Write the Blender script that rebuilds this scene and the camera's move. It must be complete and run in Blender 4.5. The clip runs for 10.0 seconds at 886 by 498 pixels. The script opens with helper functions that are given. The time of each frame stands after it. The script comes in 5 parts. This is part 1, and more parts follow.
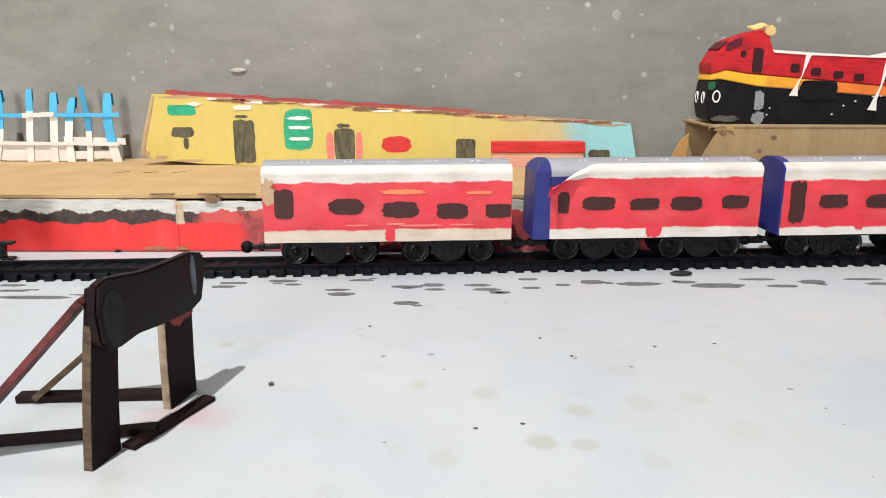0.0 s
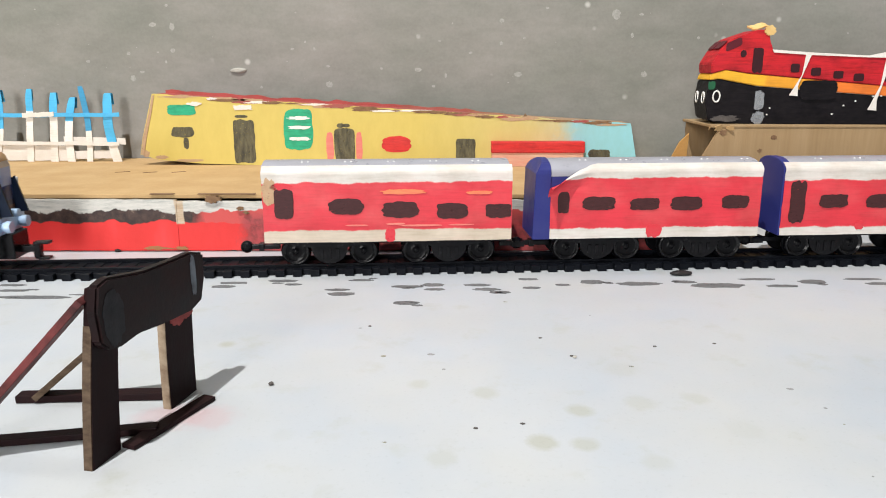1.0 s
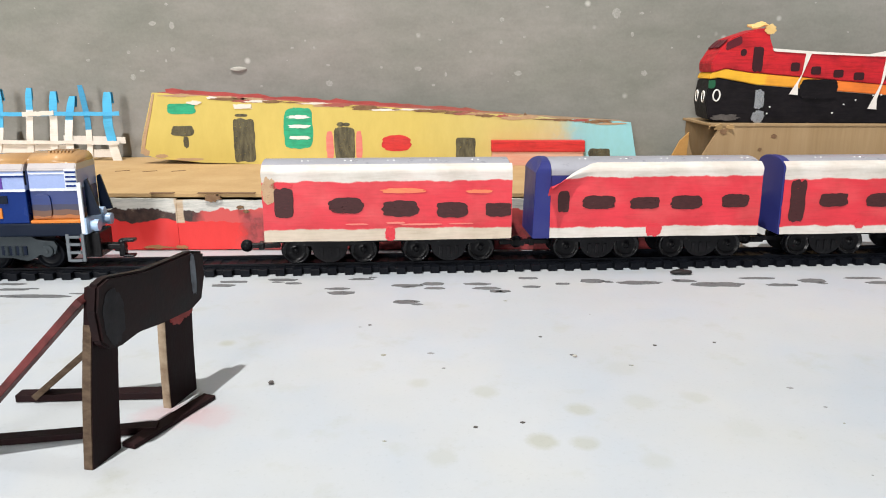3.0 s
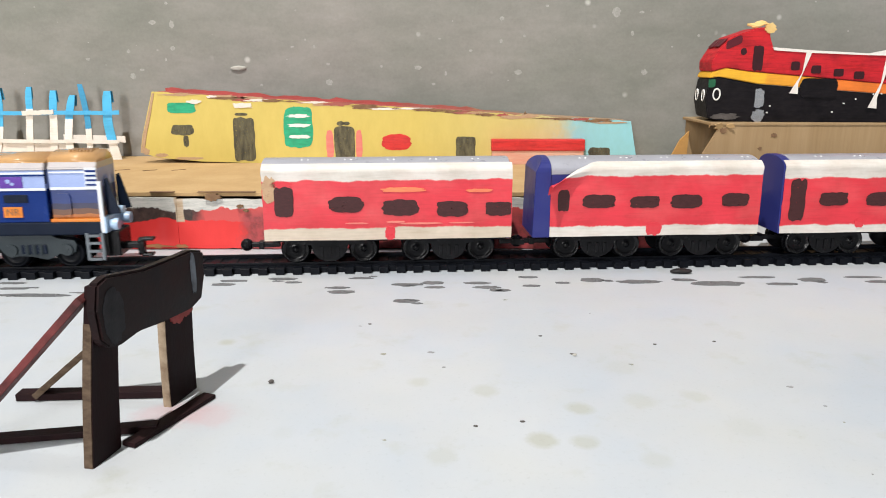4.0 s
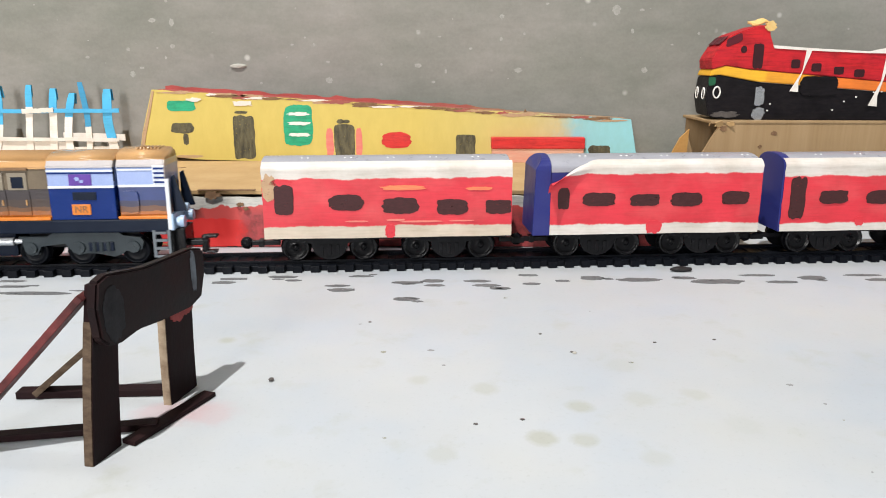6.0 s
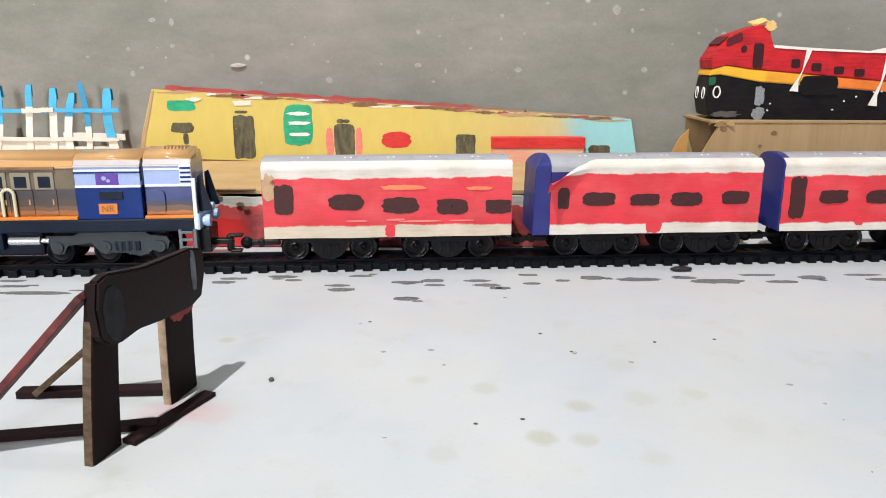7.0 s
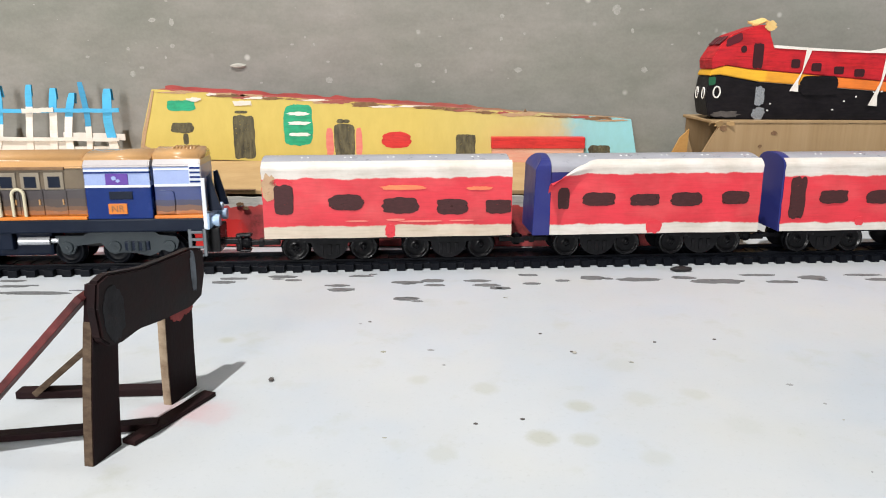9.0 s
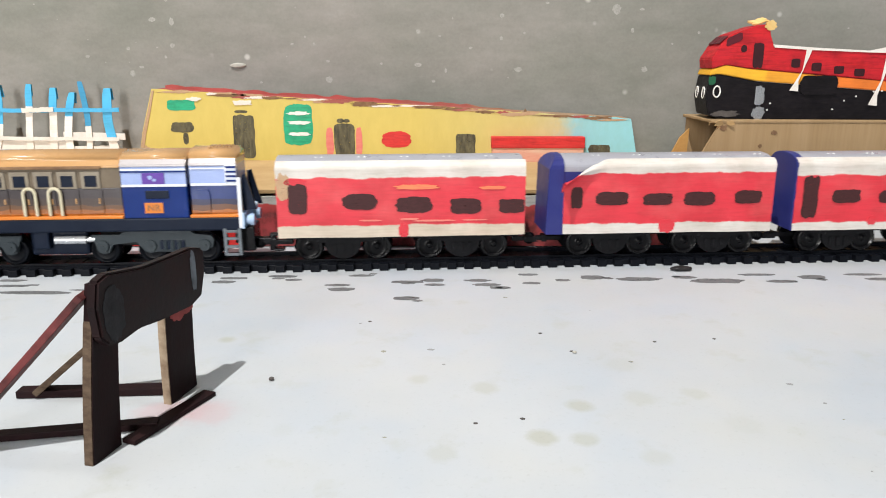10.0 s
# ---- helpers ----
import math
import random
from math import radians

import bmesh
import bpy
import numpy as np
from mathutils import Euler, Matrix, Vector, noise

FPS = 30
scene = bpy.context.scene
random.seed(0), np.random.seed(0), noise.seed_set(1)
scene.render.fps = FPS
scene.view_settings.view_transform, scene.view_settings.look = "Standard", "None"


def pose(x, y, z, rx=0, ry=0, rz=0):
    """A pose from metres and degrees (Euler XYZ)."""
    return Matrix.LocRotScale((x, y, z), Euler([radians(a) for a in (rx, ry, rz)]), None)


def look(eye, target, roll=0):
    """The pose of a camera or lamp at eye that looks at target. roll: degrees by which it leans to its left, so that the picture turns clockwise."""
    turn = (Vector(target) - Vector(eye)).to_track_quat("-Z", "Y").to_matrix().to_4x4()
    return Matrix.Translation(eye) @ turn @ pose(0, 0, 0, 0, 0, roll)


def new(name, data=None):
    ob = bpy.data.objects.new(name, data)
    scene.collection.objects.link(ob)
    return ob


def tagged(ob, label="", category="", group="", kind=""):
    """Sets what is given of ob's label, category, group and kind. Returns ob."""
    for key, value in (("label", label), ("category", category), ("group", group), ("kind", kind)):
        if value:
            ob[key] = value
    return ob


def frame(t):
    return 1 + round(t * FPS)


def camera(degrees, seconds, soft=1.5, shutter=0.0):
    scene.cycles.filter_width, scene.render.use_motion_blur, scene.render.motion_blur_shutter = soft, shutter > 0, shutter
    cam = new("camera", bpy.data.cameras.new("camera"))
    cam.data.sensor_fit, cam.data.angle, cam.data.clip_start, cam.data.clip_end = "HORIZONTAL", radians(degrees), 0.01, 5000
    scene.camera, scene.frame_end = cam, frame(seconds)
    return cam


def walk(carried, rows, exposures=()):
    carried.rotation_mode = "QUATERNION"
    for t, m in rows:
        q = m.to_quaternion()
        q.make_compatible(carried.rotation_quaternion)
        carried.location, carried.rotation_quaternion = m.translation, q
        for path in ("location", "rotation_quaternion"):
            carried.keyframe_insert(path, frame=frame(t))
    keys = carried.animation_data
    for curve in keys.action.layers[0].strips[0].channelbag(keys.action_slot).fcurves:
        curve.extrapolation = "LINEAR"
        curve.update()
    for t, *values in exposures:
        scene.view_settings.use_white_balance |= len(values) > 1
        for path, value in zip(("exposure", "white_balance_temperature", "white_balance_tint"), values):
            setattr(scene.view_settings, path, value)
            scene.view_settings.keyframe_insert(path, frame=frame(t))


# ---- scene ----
CLIP = 10.0
TILT = 13.82
EYE = (0.0, 0.0, 0.152)
cam = camera(62, CLIP, soft=1.0, shutter=1.0)


def view(drop):
    """The camera's pose, tilted down by TILT and a further drop in degrees."""
    return pose(*EYE, 90 - TILT - drop, 0, 0)


walk(cam, [(0.0, view(0)), (0.8, view(0.009)), (1.6, view(0.009)), (2.4, view(0.041)), (3.2, view(0.11)), (4.0, view(0.166)),
           (4.8, view(0.175)), (5.2, view(0.212)), (5.6, view(0.285)), (6.2, view(0.322)), (7.0, view(0.34)), (8.0, view(0.317)),
           (9.0, view(0.336)), (10.0, view(0.368))], exposures=[(0.0, 0.0), (10.0, 0.0)])

# ---- light ----
world = bpy.data.worlds.new("world")
scene.world = world
world.use_nodes = True
world.node_tree.nodes["Background"].inputs[0].default_value = (0.75, 0.8, 0.85, 1)
world.node_tree.nodes["Background"].inputs[1].default_value = 0.1


def room_lamp(name, eye, target, watts, size, colour):
    data = bpy.data.lights.new(name, "AREA")
    data.shape, data.size, data.energy, data.color = "DISK", size, watts, colour
    ob = new(name, data)
    ob.matrix_world = look(eye, target)
    return ob


room_lamp("ceiling_lamp", (-0.47, -0.45, 2.35), (0.05, 0.55, 0.0), 84, 0.04, (1.0, 0.97, 0.93))
# tube light fixed high on the wall and running along it
tube_light = room_lamp("tube_light", (-0.6, 0.80, 2.35), (-0.6, 0.60, 0.0), 9, 1.2, (0.93, 0.97, 1.0))
tube_light.matrix_world = pose(-0.6, 0.80, 2.35, -8, 0, 0)
tube_light.data.shape, tube_light.data.size, tube_light.data.size_y = "RECTANGLE", 1.2, 0.026
# unseen fill lamp added behind the camera to brighten upright faces
front_fill = room_lamp("front_fill_lamp", (-0.85, -2.52, 0.72), (-0.1, 0.8, 0.1), 68, 0.5, (1.0, 0.98, 0.96))
front_fill.data.shape, front_fill.data.size_y = "RECTANGLE", 1.25

# ---- materials ----


def shader(name):
    m = bpy.data.materials.new(name)
    m.use_nodes = True
    return m, m.node_tree.nodes, m.node_tree.links, m.node_tree.nodes["Principled BSDF"]


def rgba(c):
    return (c[0], c[1], c[2], 1.0)


def noise_node(nodes, links, vec, scale, detail=4.0, rough=0.6):
    n = nodes.new("ShaderNodeTexNoise")
    n.inputs["Scale"].default_value, n.inputs["Detail"].default_value, n.inputs["Roughness"].default_value = scale, detail, rough
    links.new(vec, n.inputs["Vector"])
    return n


def stretched(nodes, links, stretch, world_space=False):
    co = nodes.new("ShaderNodeNewGeometry" if world_space else "ShaderNodeTexCoord")
    mp = nodes.new("ShaderNodeMapping")
    mp.inputs["Scale"].default_value = stretch
    links.new(co.outputs["Position" if world_space else "Object"], mp.inputs["Vector"])
    return mp.outputs[0]


def ramp(nodes, links, fac, stops, interpolation="LINEAR"):
    r = nodes.new("ShaderNodeValToRGB")
    r.color_ramp.interpolation = interpolation
    el = r.color_ramp.elements
    while len(el) < len(stops):
        el.new(0.5)
    for e, (p, c) in zip(el, stops):
        e.position, e.color = p, rgba(c)
    links.new(fac, r.inputs[0])
    return r.outputs[0]


def mixed(nodes, links, fac, a, b, kind="MIX"):
    n = nodes.new("ShaderNodeMix")
    n.data_type, n.blend_type = "RGBA", kind
    for socket, value in ((n.inputs[0], fac), (n.inputs[6], a), (n.inputs[7], b)):
        if isinstance(value, (int, float)):
            socket.default_value = value
        elif isinstance(value, tuple):
            socket.default_value = rgba(value)
        else:
            links.new(value, socket)
    return n.outputs[2]


def relief(nodes, links, bsdf, height, depth, strength=0.5):
    b = nodes.new("ShaderNodeBump")
    b.inputs["Strength"].default_value, b.inputs["Distance"].default_value = strength, depth
    links.new(height, b.inputs["Height"])
    links.new(b.outputs[0], bsdf.inputs["Normal"])


def surface(name, colour, other=None, rough=0.6, coarse=70.0, fine=900.0, stretch=(1, 1, 1), amount=0.6, depth=0.0002, metal=0.0, coat=0.0, spec=0.25, dry=0.0, streaks=0.0):
    """A plain material that wanders between two tones at a coarse and at a fine scale."""
    m, nodes, links, bsdf = shader(name)
    other = other or tuple(c * 0.72 for c in colour)
    vec = stretched(nodes, links, stretch)
    big, small = noise_node(nodes, links, vec, coarse), noise_node(nodes, links, vec, fine, 3.0)
    f = ramp(nodes, links, big.outputs[0], [(0.35, (0, 0, 0)), (0.7, (amount, amount, amount))])
    base = mixed(nodes, links, f, colour, other)
    tone = ramp(nodes, links, small.outputs[0], [(0.3, (0.94, 0.94, 0.94)), (0.7, (1.03, 1.03, 1.03))])
    base = mixed(nodes, links, 1.0, base, tone, "MULTIPLY")
    if streaks:
        lines = noise_node(nodes, links, stretched(nodes, links, (45, 45, 420)), 1.0, 6.0, 0.7)
        low = 1 - streaks
        base = mixed(nodes, links, 1.0, base, ramp(nodes, links, lines.outputs[0], [(0.3, (low, low, low)), (0.5, (0.97, 0.97, 0.97)), (0.75, (1.12, 1.14, 1.14))]), "MULTIPLY")
        blot = noise_node(nodes, links, stretched(nodes, links, (50, 50, 50)), 1.0, 5.0, 0.65)
        base = mixed(nodes, links, 1.0, base, ramp(nodes, links, blot.outputs[0], [(0.3, (low + 0.1,) * 3), (0.52, (1, 1, 1))]), "MULTIPLY")
    links.new(base, bsdf.inputs["Base Color"])
    r = ramp(nodes, links, big.outputs[0], [(0.3, (rough * 0.85,) * 3), (0.7, (min(1.0, rough * 1.15),) * 3)])
    links.new(r, bsdf.inputs["Roughness"])
    if dry:
        streak = noise_node(nodes, links, stretched(nodes, links, (240, 240, 900)), 1.0, 6.0, 0.7)
        a = ramp(nodes, links, streak.outputs[0], [(dry - 0.05, (0.12, 0.12, 0.12)), (dry + 0.05, (1, 1, 1))])
        links.new(a, bsdf.inputs["Alpha"])
    bsdf.inputs["Metallic"].default_value = metal
    bsdf.inputs["Coat Weight"].default_value = coat
    bsdf.inputs["Specular IOR Level"].default_value = spec
    relief(nodes, links, bsdf, small.outputs[0], depth)
    return m


def bands(name, low, high, stops, warp=0.004, wave=60.0, rough=0.55, streak=(60, 60, 700), axis=2, mottle=(0.80, 0.34, 0.29)):
    """Hand-painted bands over the height of a part: stops are (height in metres, colour)."""
    m, nodes, links, bsdf = shader(name)
    co = nodes.new("ShaderNodeTexCoord")
    split = nodes.new("ShaderNodeSeparateXYZ")
    links.new(co.outputs["Object"], split.inputs[0])
    wob = noise_node(nodes, links, co.outputs["Object"], wave, 6.0, 0.65)
    add = nodes.new("ShaderNodeMath")
    add.operation = "MULTIPLY_ADD"
    links.new(wob.outputs[0], add.inputs[0])
    add.inputs[1].default_value = warp
    links.new(split.outputs[axis], add.inputs[2])
    fit = nodes.new("ShaderNodeMapRange")
    fit.inputs["From Min"].default_value, fit.inputs["From Max"].default_value = low + warp * 0.5, high + warp * 0.5
    links.new(add.outputs[0], fit.inputs["Value"])
    marks = []
    for i, (z, c) in enumerate(stops):
        p = (z - low) / (high - low)
        if i:
            marks.append((max(0.0, p - 0.006), stops[i - 1][1]))
        marks.append((max(0.0, p + (0.006 if i else 0)), c))
    base = ramp(nodes, links, fit.outputs[0], marks)
    brush = noise_node(nodes, links, stretched(nodes, links, streak), 1.0, 5.0)
    tone = ramp(nodes, links, brush.outputs[0], [(0.25, (0.88, 0.87, 0.86)), (0.5, (1, 1, 1)), (0.8, (1.05, 1.06, 1.06))])
    grime = noise_node(nodes, links, co.outputs["Object"], 35.0, 5.0)
    dirt = ramp(nodes, links, grime.outputs[0], [(0.3, (0.82, 0.8, 0.76)), (0.55, (1, 1, 1))])
    if mottle:
        patch = ramp(nodes, links, noise_node(nodes, links, stretched(nodes, links, (22, 22, 40)), 1.0, 4.0).outputs[0], [(0.45, (0, 0, 0)), (0.75, (0.16, 0.16, 0.16))])
        base = mixed(nodes, links, patch, base, mottle)
    c = mixed(nodes, links, 1.0, mixed(nodes, links, 1.0, base, tone, "MULTIPLY"), dirt, "MULTIPLY")
    links.new(c, bsdf.inputs["Base Color"])
    bsdf.inputs["Roughness"].default_value = rough
    relief(nodes, links, bsdf, brush.outputs[0], 0.0002, 0.5)
    return m


def ground_material():
    m, nodes, links, bsdf = shader("white_painted_floor")
    vec = stretched(nodes, links, (1, 1, 1), True)
    big, mid, small = noise_node(nodes, links, vec, 5.0), noise_node(nodes, links, vec, 34.0, 5.0), noise_node(nodes, links, vec, 420.0, 3.0)
    base = ramp(nodes, links, big.outputs[0], [(0.3, (0.395, 0.425, 0.455)), (0.6, (0.445, 0.47, 0.497))])
    cast = ramp(nodes, links, noise_node(nodes, links, vec, 11.0, 3.0).outputs[0], [(0.35, (0.95, 0.98, 1.02)), (0.5, (1, 1, 1)), (0.68, (1.03, 1.01, 0.97))])
    base = mixed(nodes, links, 1.0, base, cast, "MULTIPLY")
    stain = ramp(nodes, links, mid.outputs[0], [(0.58, (0, 0, 0)), (0.76, (0.55, 0.55, 0.55))])
    base = mixed(nodes, links, stain, base, (0.36, 0.37, 0.33))
    wob = noise_node(nodes, links, vec, 90.0, 5.0, 0.7)
    pink, olive = (0.46, 0.33, 0.35), (0.32, 0.32, 0.25)
    stains = [(0.042, 0.280, 0.0057, 0.90, olive), (0.059, 0.278, 0.0046, 0.75, olive), (0.062, 0.309, 0.0051, 0.83, olive), (0.020, 0.328, 0.0057, 0.60, olive), (-0.012, 0.338, 0.0039, 0.52, olive), (0.092, 0.317, 0.0071, 0.45, olive), (0.119, 0.322, 0.0051, 0.45, olive), (-0.001, 0.266, 0.0057, 0.45, olive), (0.092, 0.356, 0.0077, 0.30, olive), (0.085, 0.264, 0.0051, 0.38, olive), (-0.122, 0.392, 0.0029, 0.90, olive), (-0.068, 0.286, 0.0039, 0.18, olive), (0.131, 0.291, 0.0077, 0.22, olive)]
    for x, y, r, k, tint in [(-0.104, 0.302, 0.010, 0.75, pink), (-0.115, 0.305, 0.010, 0.7, pink), (-0.124, 0.302, 0.012, 0.9, pink)] + stains:
        off = nodes.new("ShaderNodeVectorMath")
        off.operation = "DISTANCE"
        links.new(vec, off.inputs[0])
        off.inputs[1].default_value = (x, y, 0)
        far = nodes.new("ShaderNodeMath")
        far.operation = "MULTIPLY_ADD"
        links.new(wob.outputs[0], far.inputs[0])
        far.inputs[1].default_value = -1.5 * r
        links.new(off.outputs["Value"], far.inputs[2])
        spot = ramp(nodes, links, far.outputs[0], [(0.0, (0.6 * k,) * 3), (0.6 * r, (0, 0, 0))])
        base = mixed(nodes, links, spot, base, tint)
    fleck = ramp(nodes, links, small.outputs[0], [(0.25, (0.92, 0.92, 0.92)), (0.42, (1, 1, 1))])
    links.new(mixed(nodes, links, 1.0, base, fleck, "MULTIPLY"), bsdf.inputs["Base Color"])
    bsdf.inputs["Roughness"].default_value = 0.5
    relief(nodes, links, bsdf, mid.outputs[0], 0.001, 0.3)
    return m


def plaster_material():
    m, nodes, links, bsdf = shader("grey_cement_plaster")
    vec = stretched(nodes, links, (1, 1, 1), True)
    long = stretched(nodes, links, (1, 1, 2.2), True)
    big, mid, small = noise_node(nodes, links, long, 3.2, 3.0), noise_node(nodes, links, long, 22.0, 6.0, 0.7), noise_node(nodes, links, vec, 300.0, 4.0)
    base = ramp(nodes, links, big.outputs[0], [(0.3, (0.185, 0.194, 0.170)), (0.65, (0.262, 0.252, 0.236))])
    cloud = ramp(nodes, links, mid.outputs[0], [(0.3, (0.88, 0.88, 0.87)), (0.7, (1.09, 1.09, 1.085))])
    base = mixed(nodes, links, 1.0, base, cloud, "MULTIPLY")
    grit = ramp(nodes, links, small.outputs[0], [(0.3, (0.95, 0.95, 0.95)), (0.7, (1.04, 1.04, 1.04))])
    base = mixed(nodes, links, 1.0, base, grit, "MULTIPLY")
    v = nodes.new("ShaderNodeTexVoronoi")
    v.inputs["Scale"].default_value = 38.0
    links.new(vec, v.inputs["Vector"])
    dots = ramp(nodes, links, v.outputs["Distance"], [(0.06, (0.7, 0.7, 0.7)), (0.16, (0, 0, 0))])
    thin = ramp(nodes, links, noise_node(nodes, links, vec, 16.0, 2.0).outputs[0], [(0.56, (0, 0, 0)), (0.62, (1, 1, 1))])
    links.new(mixed(nodes, links, mixed(nodes, links, 1.0, dots, thin, "MULTIPLY"), base, (0.55, 0.55, 0.52)), bsdf.inputs["Base Color"])
    bsdf.inputs["Roughness"].default_value = 0.85
    relief(nodes, links, bsdf, mid.outputs[0], 0.0015, 0.2)
    return m


WHITE_FLOOR = ground_material()
PLASTER = plaster_material()
# unseen ceiling, kept dark to hold back bounced light
CEILING = surface("unseen_dark_ceiling", (0.20, 0.20, 0.19), rough=0.9, coarse=3, fine=60)
CARD = surface("brown_cardboard", (0.50, 0.335, 0.165), (0.42, 0.27, 0.125), 0.8, 25, 500, (1, 1, 1), 0.7)
CARD_FLUTE = surface("fluted_cardboard", (0.37, 0.255, 0.14), (0.27, 0.175, 0.085), 0.8, 30, 260, (1.6, 1.6, 0.08), 0.7, 0.0006)
CARD_WARM = surface("warm_cardboard", (0.52, 0.29, 0.095), (0.40, 0.21, 0.07), 0.8, 60, 500)
CARD_DARK = surface("torn_cardboard_edge", (0.16, 0.09, 0.05), (0.32, 0.2, 0.11), 0.85, 180, 900)
INK = surface("black_poster_paint", (0.006, 0.005, 0.007), (0.016, 0.013, 0.014), 0.5, 160, 900, (1, 1, 2), spec=0.15, streaks=0.5)
HOUSE_INK = surface("thin_black_wash", (0.055, 0.050, 0.036), (0.17, 0.155, 0.09), 0.6, 110, 900, (2, 1, 0.5), 0.9, spec=0.2, dry=0.38)
WINDOW_INK = surface("brown_black_paint", (0.045, 0.016, 0.017), (0.075, 0.026, 0.028), 0.5, 220, 1200, (1, 1, 3), spec=0.2, dry=0.32)
BLACK_PLASTIC = surface("black_plastic", (0.005, 0.005, 0.006), (0.010, 0.010, 0.012), 0.25, 120, 1500, depth=0.00008, spec=0.14)
RIM_PLASTIC = surface("polished_black_rim", (0.004, 0.004, 0.005), (0.006, 0.006, 0.007), 0.2, 120, 1500, amount=0.3, depth=0.00002, spec=0.3)
WHEEL_PLASTIC = surface("glossy_black_plastic", (0.004, 0.004, 0.005), (0.006, 0.006, 0.007), 0.2, 120, 1500, amount=0.3, depth=0.00002, spec=0.13)
TRACK_PLASTIC = surface("track_plastic", (0.003, 0.0035, 0.0055), (0.008, 0.010, 0.014), 0.4, 90, 900, depth=0.0001, spec=0.09)
BLUE_PLASTIC = surface("royal_blue_plastic", (0.021, 0.026, 0.15), (0.034, 0.040, 0.17), 0.42, 60, 900, depth=0.00006)
GREY_ROOF = surface("grey_roof_plastic", (0.29, 0.295, 0.33), (0.36, 0.365, 0.42), 0.3, 60, 1200, depth=0.00006)
# pale tone for the highlight dots on the coach roofs
GLINT_DOT = surface("pale_glint_dot", (0.72, 0.73, 0.74), (0.6, 0.61, 0.63), 0.12, 60, 1200, depth=0.00003, coat=0.5)
PAPER = surface("white_paper", (0.74, 0.70, 0.66), (0.62, 0.58, 0.52), 0.75, 60, 800)
YELLOW_STROKE = surface("ochre_paint", (0.72, 0.24, 0.10), (0.68, 0.12, 0.09), 0.55, 160, 900, (0.4, 1, 3), dry=0.30)
RED_PAINT = surface("red_poster_paint", (0.62, 0.03, 0.028), (0.56, 0.05, 0.05), 0.5, 60, 700, (0.3, 1, 3), streaks=0.35)
DULL_RED = surface("dull_red_wash", (0.33, 0.075, 0.065), (0.30, 0.16, 0.13), 0.7, 60, 700, (0.4, 1, 3))
COACH_RED = surface("rose_red_paint", (0.60, 0.035, 0.052), (0.55, 0.07, 0.08), 0.55, 90, 700, (0.4, 1, 3), dry=0.33)
PINK_PAINT = surface("worn_pink_paint", (0.66, 0.17, 0.15), (0.68, 0.28, 0.21), 0.6, 80, 700, (0.4, 1, 3), dry=0.30)
BAY_WASH = surface("pale_red_wash", (0.66, 0.30, 0.22), (0.64, 0.46, 0.34), 0.6, 45, 700, (0.4, 1, 3), 0.9)
BARE_PATCH = surface("scuffed_tan_paper", (0.42, 0.27, 0.16), (0.50, 0.36, 0.23), 0.7, 160, 900, dry=0.34)
GREEN_PAINT = surface("green_poster_paint", (0.02, 0.33, 0.17), (0.03, 0.44, 0.26), 0.5, 120, 900, streaks=0.3)
DEEP_GREEN = surface("deep_green_paint", (0.015, 0.11, 0.05), (0.02, 0.07, 0.04), 0.5, 120, 900)
WHITE_PAINT = surface("white_poster_paint", (0.78, 0.78, 0.76), (0.66, 0.66, 0.62), 0.6, 120, 900)
GREY_STROKE = surface("grey_floor_paint", (0.11, 0.115, 0.12), (0.22, 0.225, 0.23), 0.6, 160, 900, (0.5, 2, 1), dry=0.40)
OLIVE_STAIN = surface("olive_stain", (0.26, 0.26, 0.20), (0.34, 0.34, 0.28), 0.6, 120, 900, dry=0.42)
SPLASH = surface("pale_lime_splash", (0.36, 0.36, 0.335), (0.27, 0.268, 0.25), 0.85, 420, 1500, amount=0.9)
STONE_FLECK = surface("grey_fleck", (0.24, 0.245, 0.25), (0.32, 0.325, 0.33), 0.7, 200, 900)
STONE = surface("pale_plaster_chip", (0.42, 0.41, 0.37), (0.3, 0.29, 0.26), 0.85, 200, 900)
STOP_PAD0 = surface("scuffed_grey", (0.10, 0.09, 0.085), (0.03, 0.025, 0.025), 0.6, 220, 900)
STOP_EDGE0 = surface("bare_brown_scuff", (0.30, 0.13, 0.06), (0.40, 0.22, 0.10), 0.8, 200, 900)
CHAR = surface("charred_black_stick", (0.012, 0.011, 0.012), (0.035, 0.03, 0.03), 0.5, 140, 900)

# ---- mesh helpers ----


def slab(bm, x0, x1, y0, y1, z0, z1, bevel=0.0, m=None):
    """A box with softened edges added to bm."""
    r = bmesh.ops.create_cube(bm, size=1.0)
    mat = Matrix.Translation(((x0 + x1) / 2, (y0 + y1) / 2, (z0 + z1) / 2)) @ Matrix.Diagonal((x1 - x0, y1 - y0, z1 - z0, 1))
    bmesh.ops.transform(bm, matrix=(m @ mat) if m else mat, verts=r["verts"])
    if bevel:
        edges = list({e for v in r["verts"] for e in v.link_edges})
        bmesh.ops.bevel(bm, geom=edges, offset=bevel, segments=2, profile=0.6, affect="EDGES")
    return bm


def rod(bm, a, b, r0, r1=None, n=14):
    """A capped round bar from a to b."""
    a, b = Vector(a), Vector(b)
    r = bmesh.ops.create_cone(bm, cap_ends=True, segments=n, radius1=r0, radius2=r0 if r1 is None else r1, depth=(b - a).length)
    turn = (b - a).to_track_quat("Z", "Y").to_matrix().to_4x4()
    bmesh.ops.transform(bm, matrix=Matrix.Translation((a + b) / 2) @ turn, verts=r["verts"])
    return bm


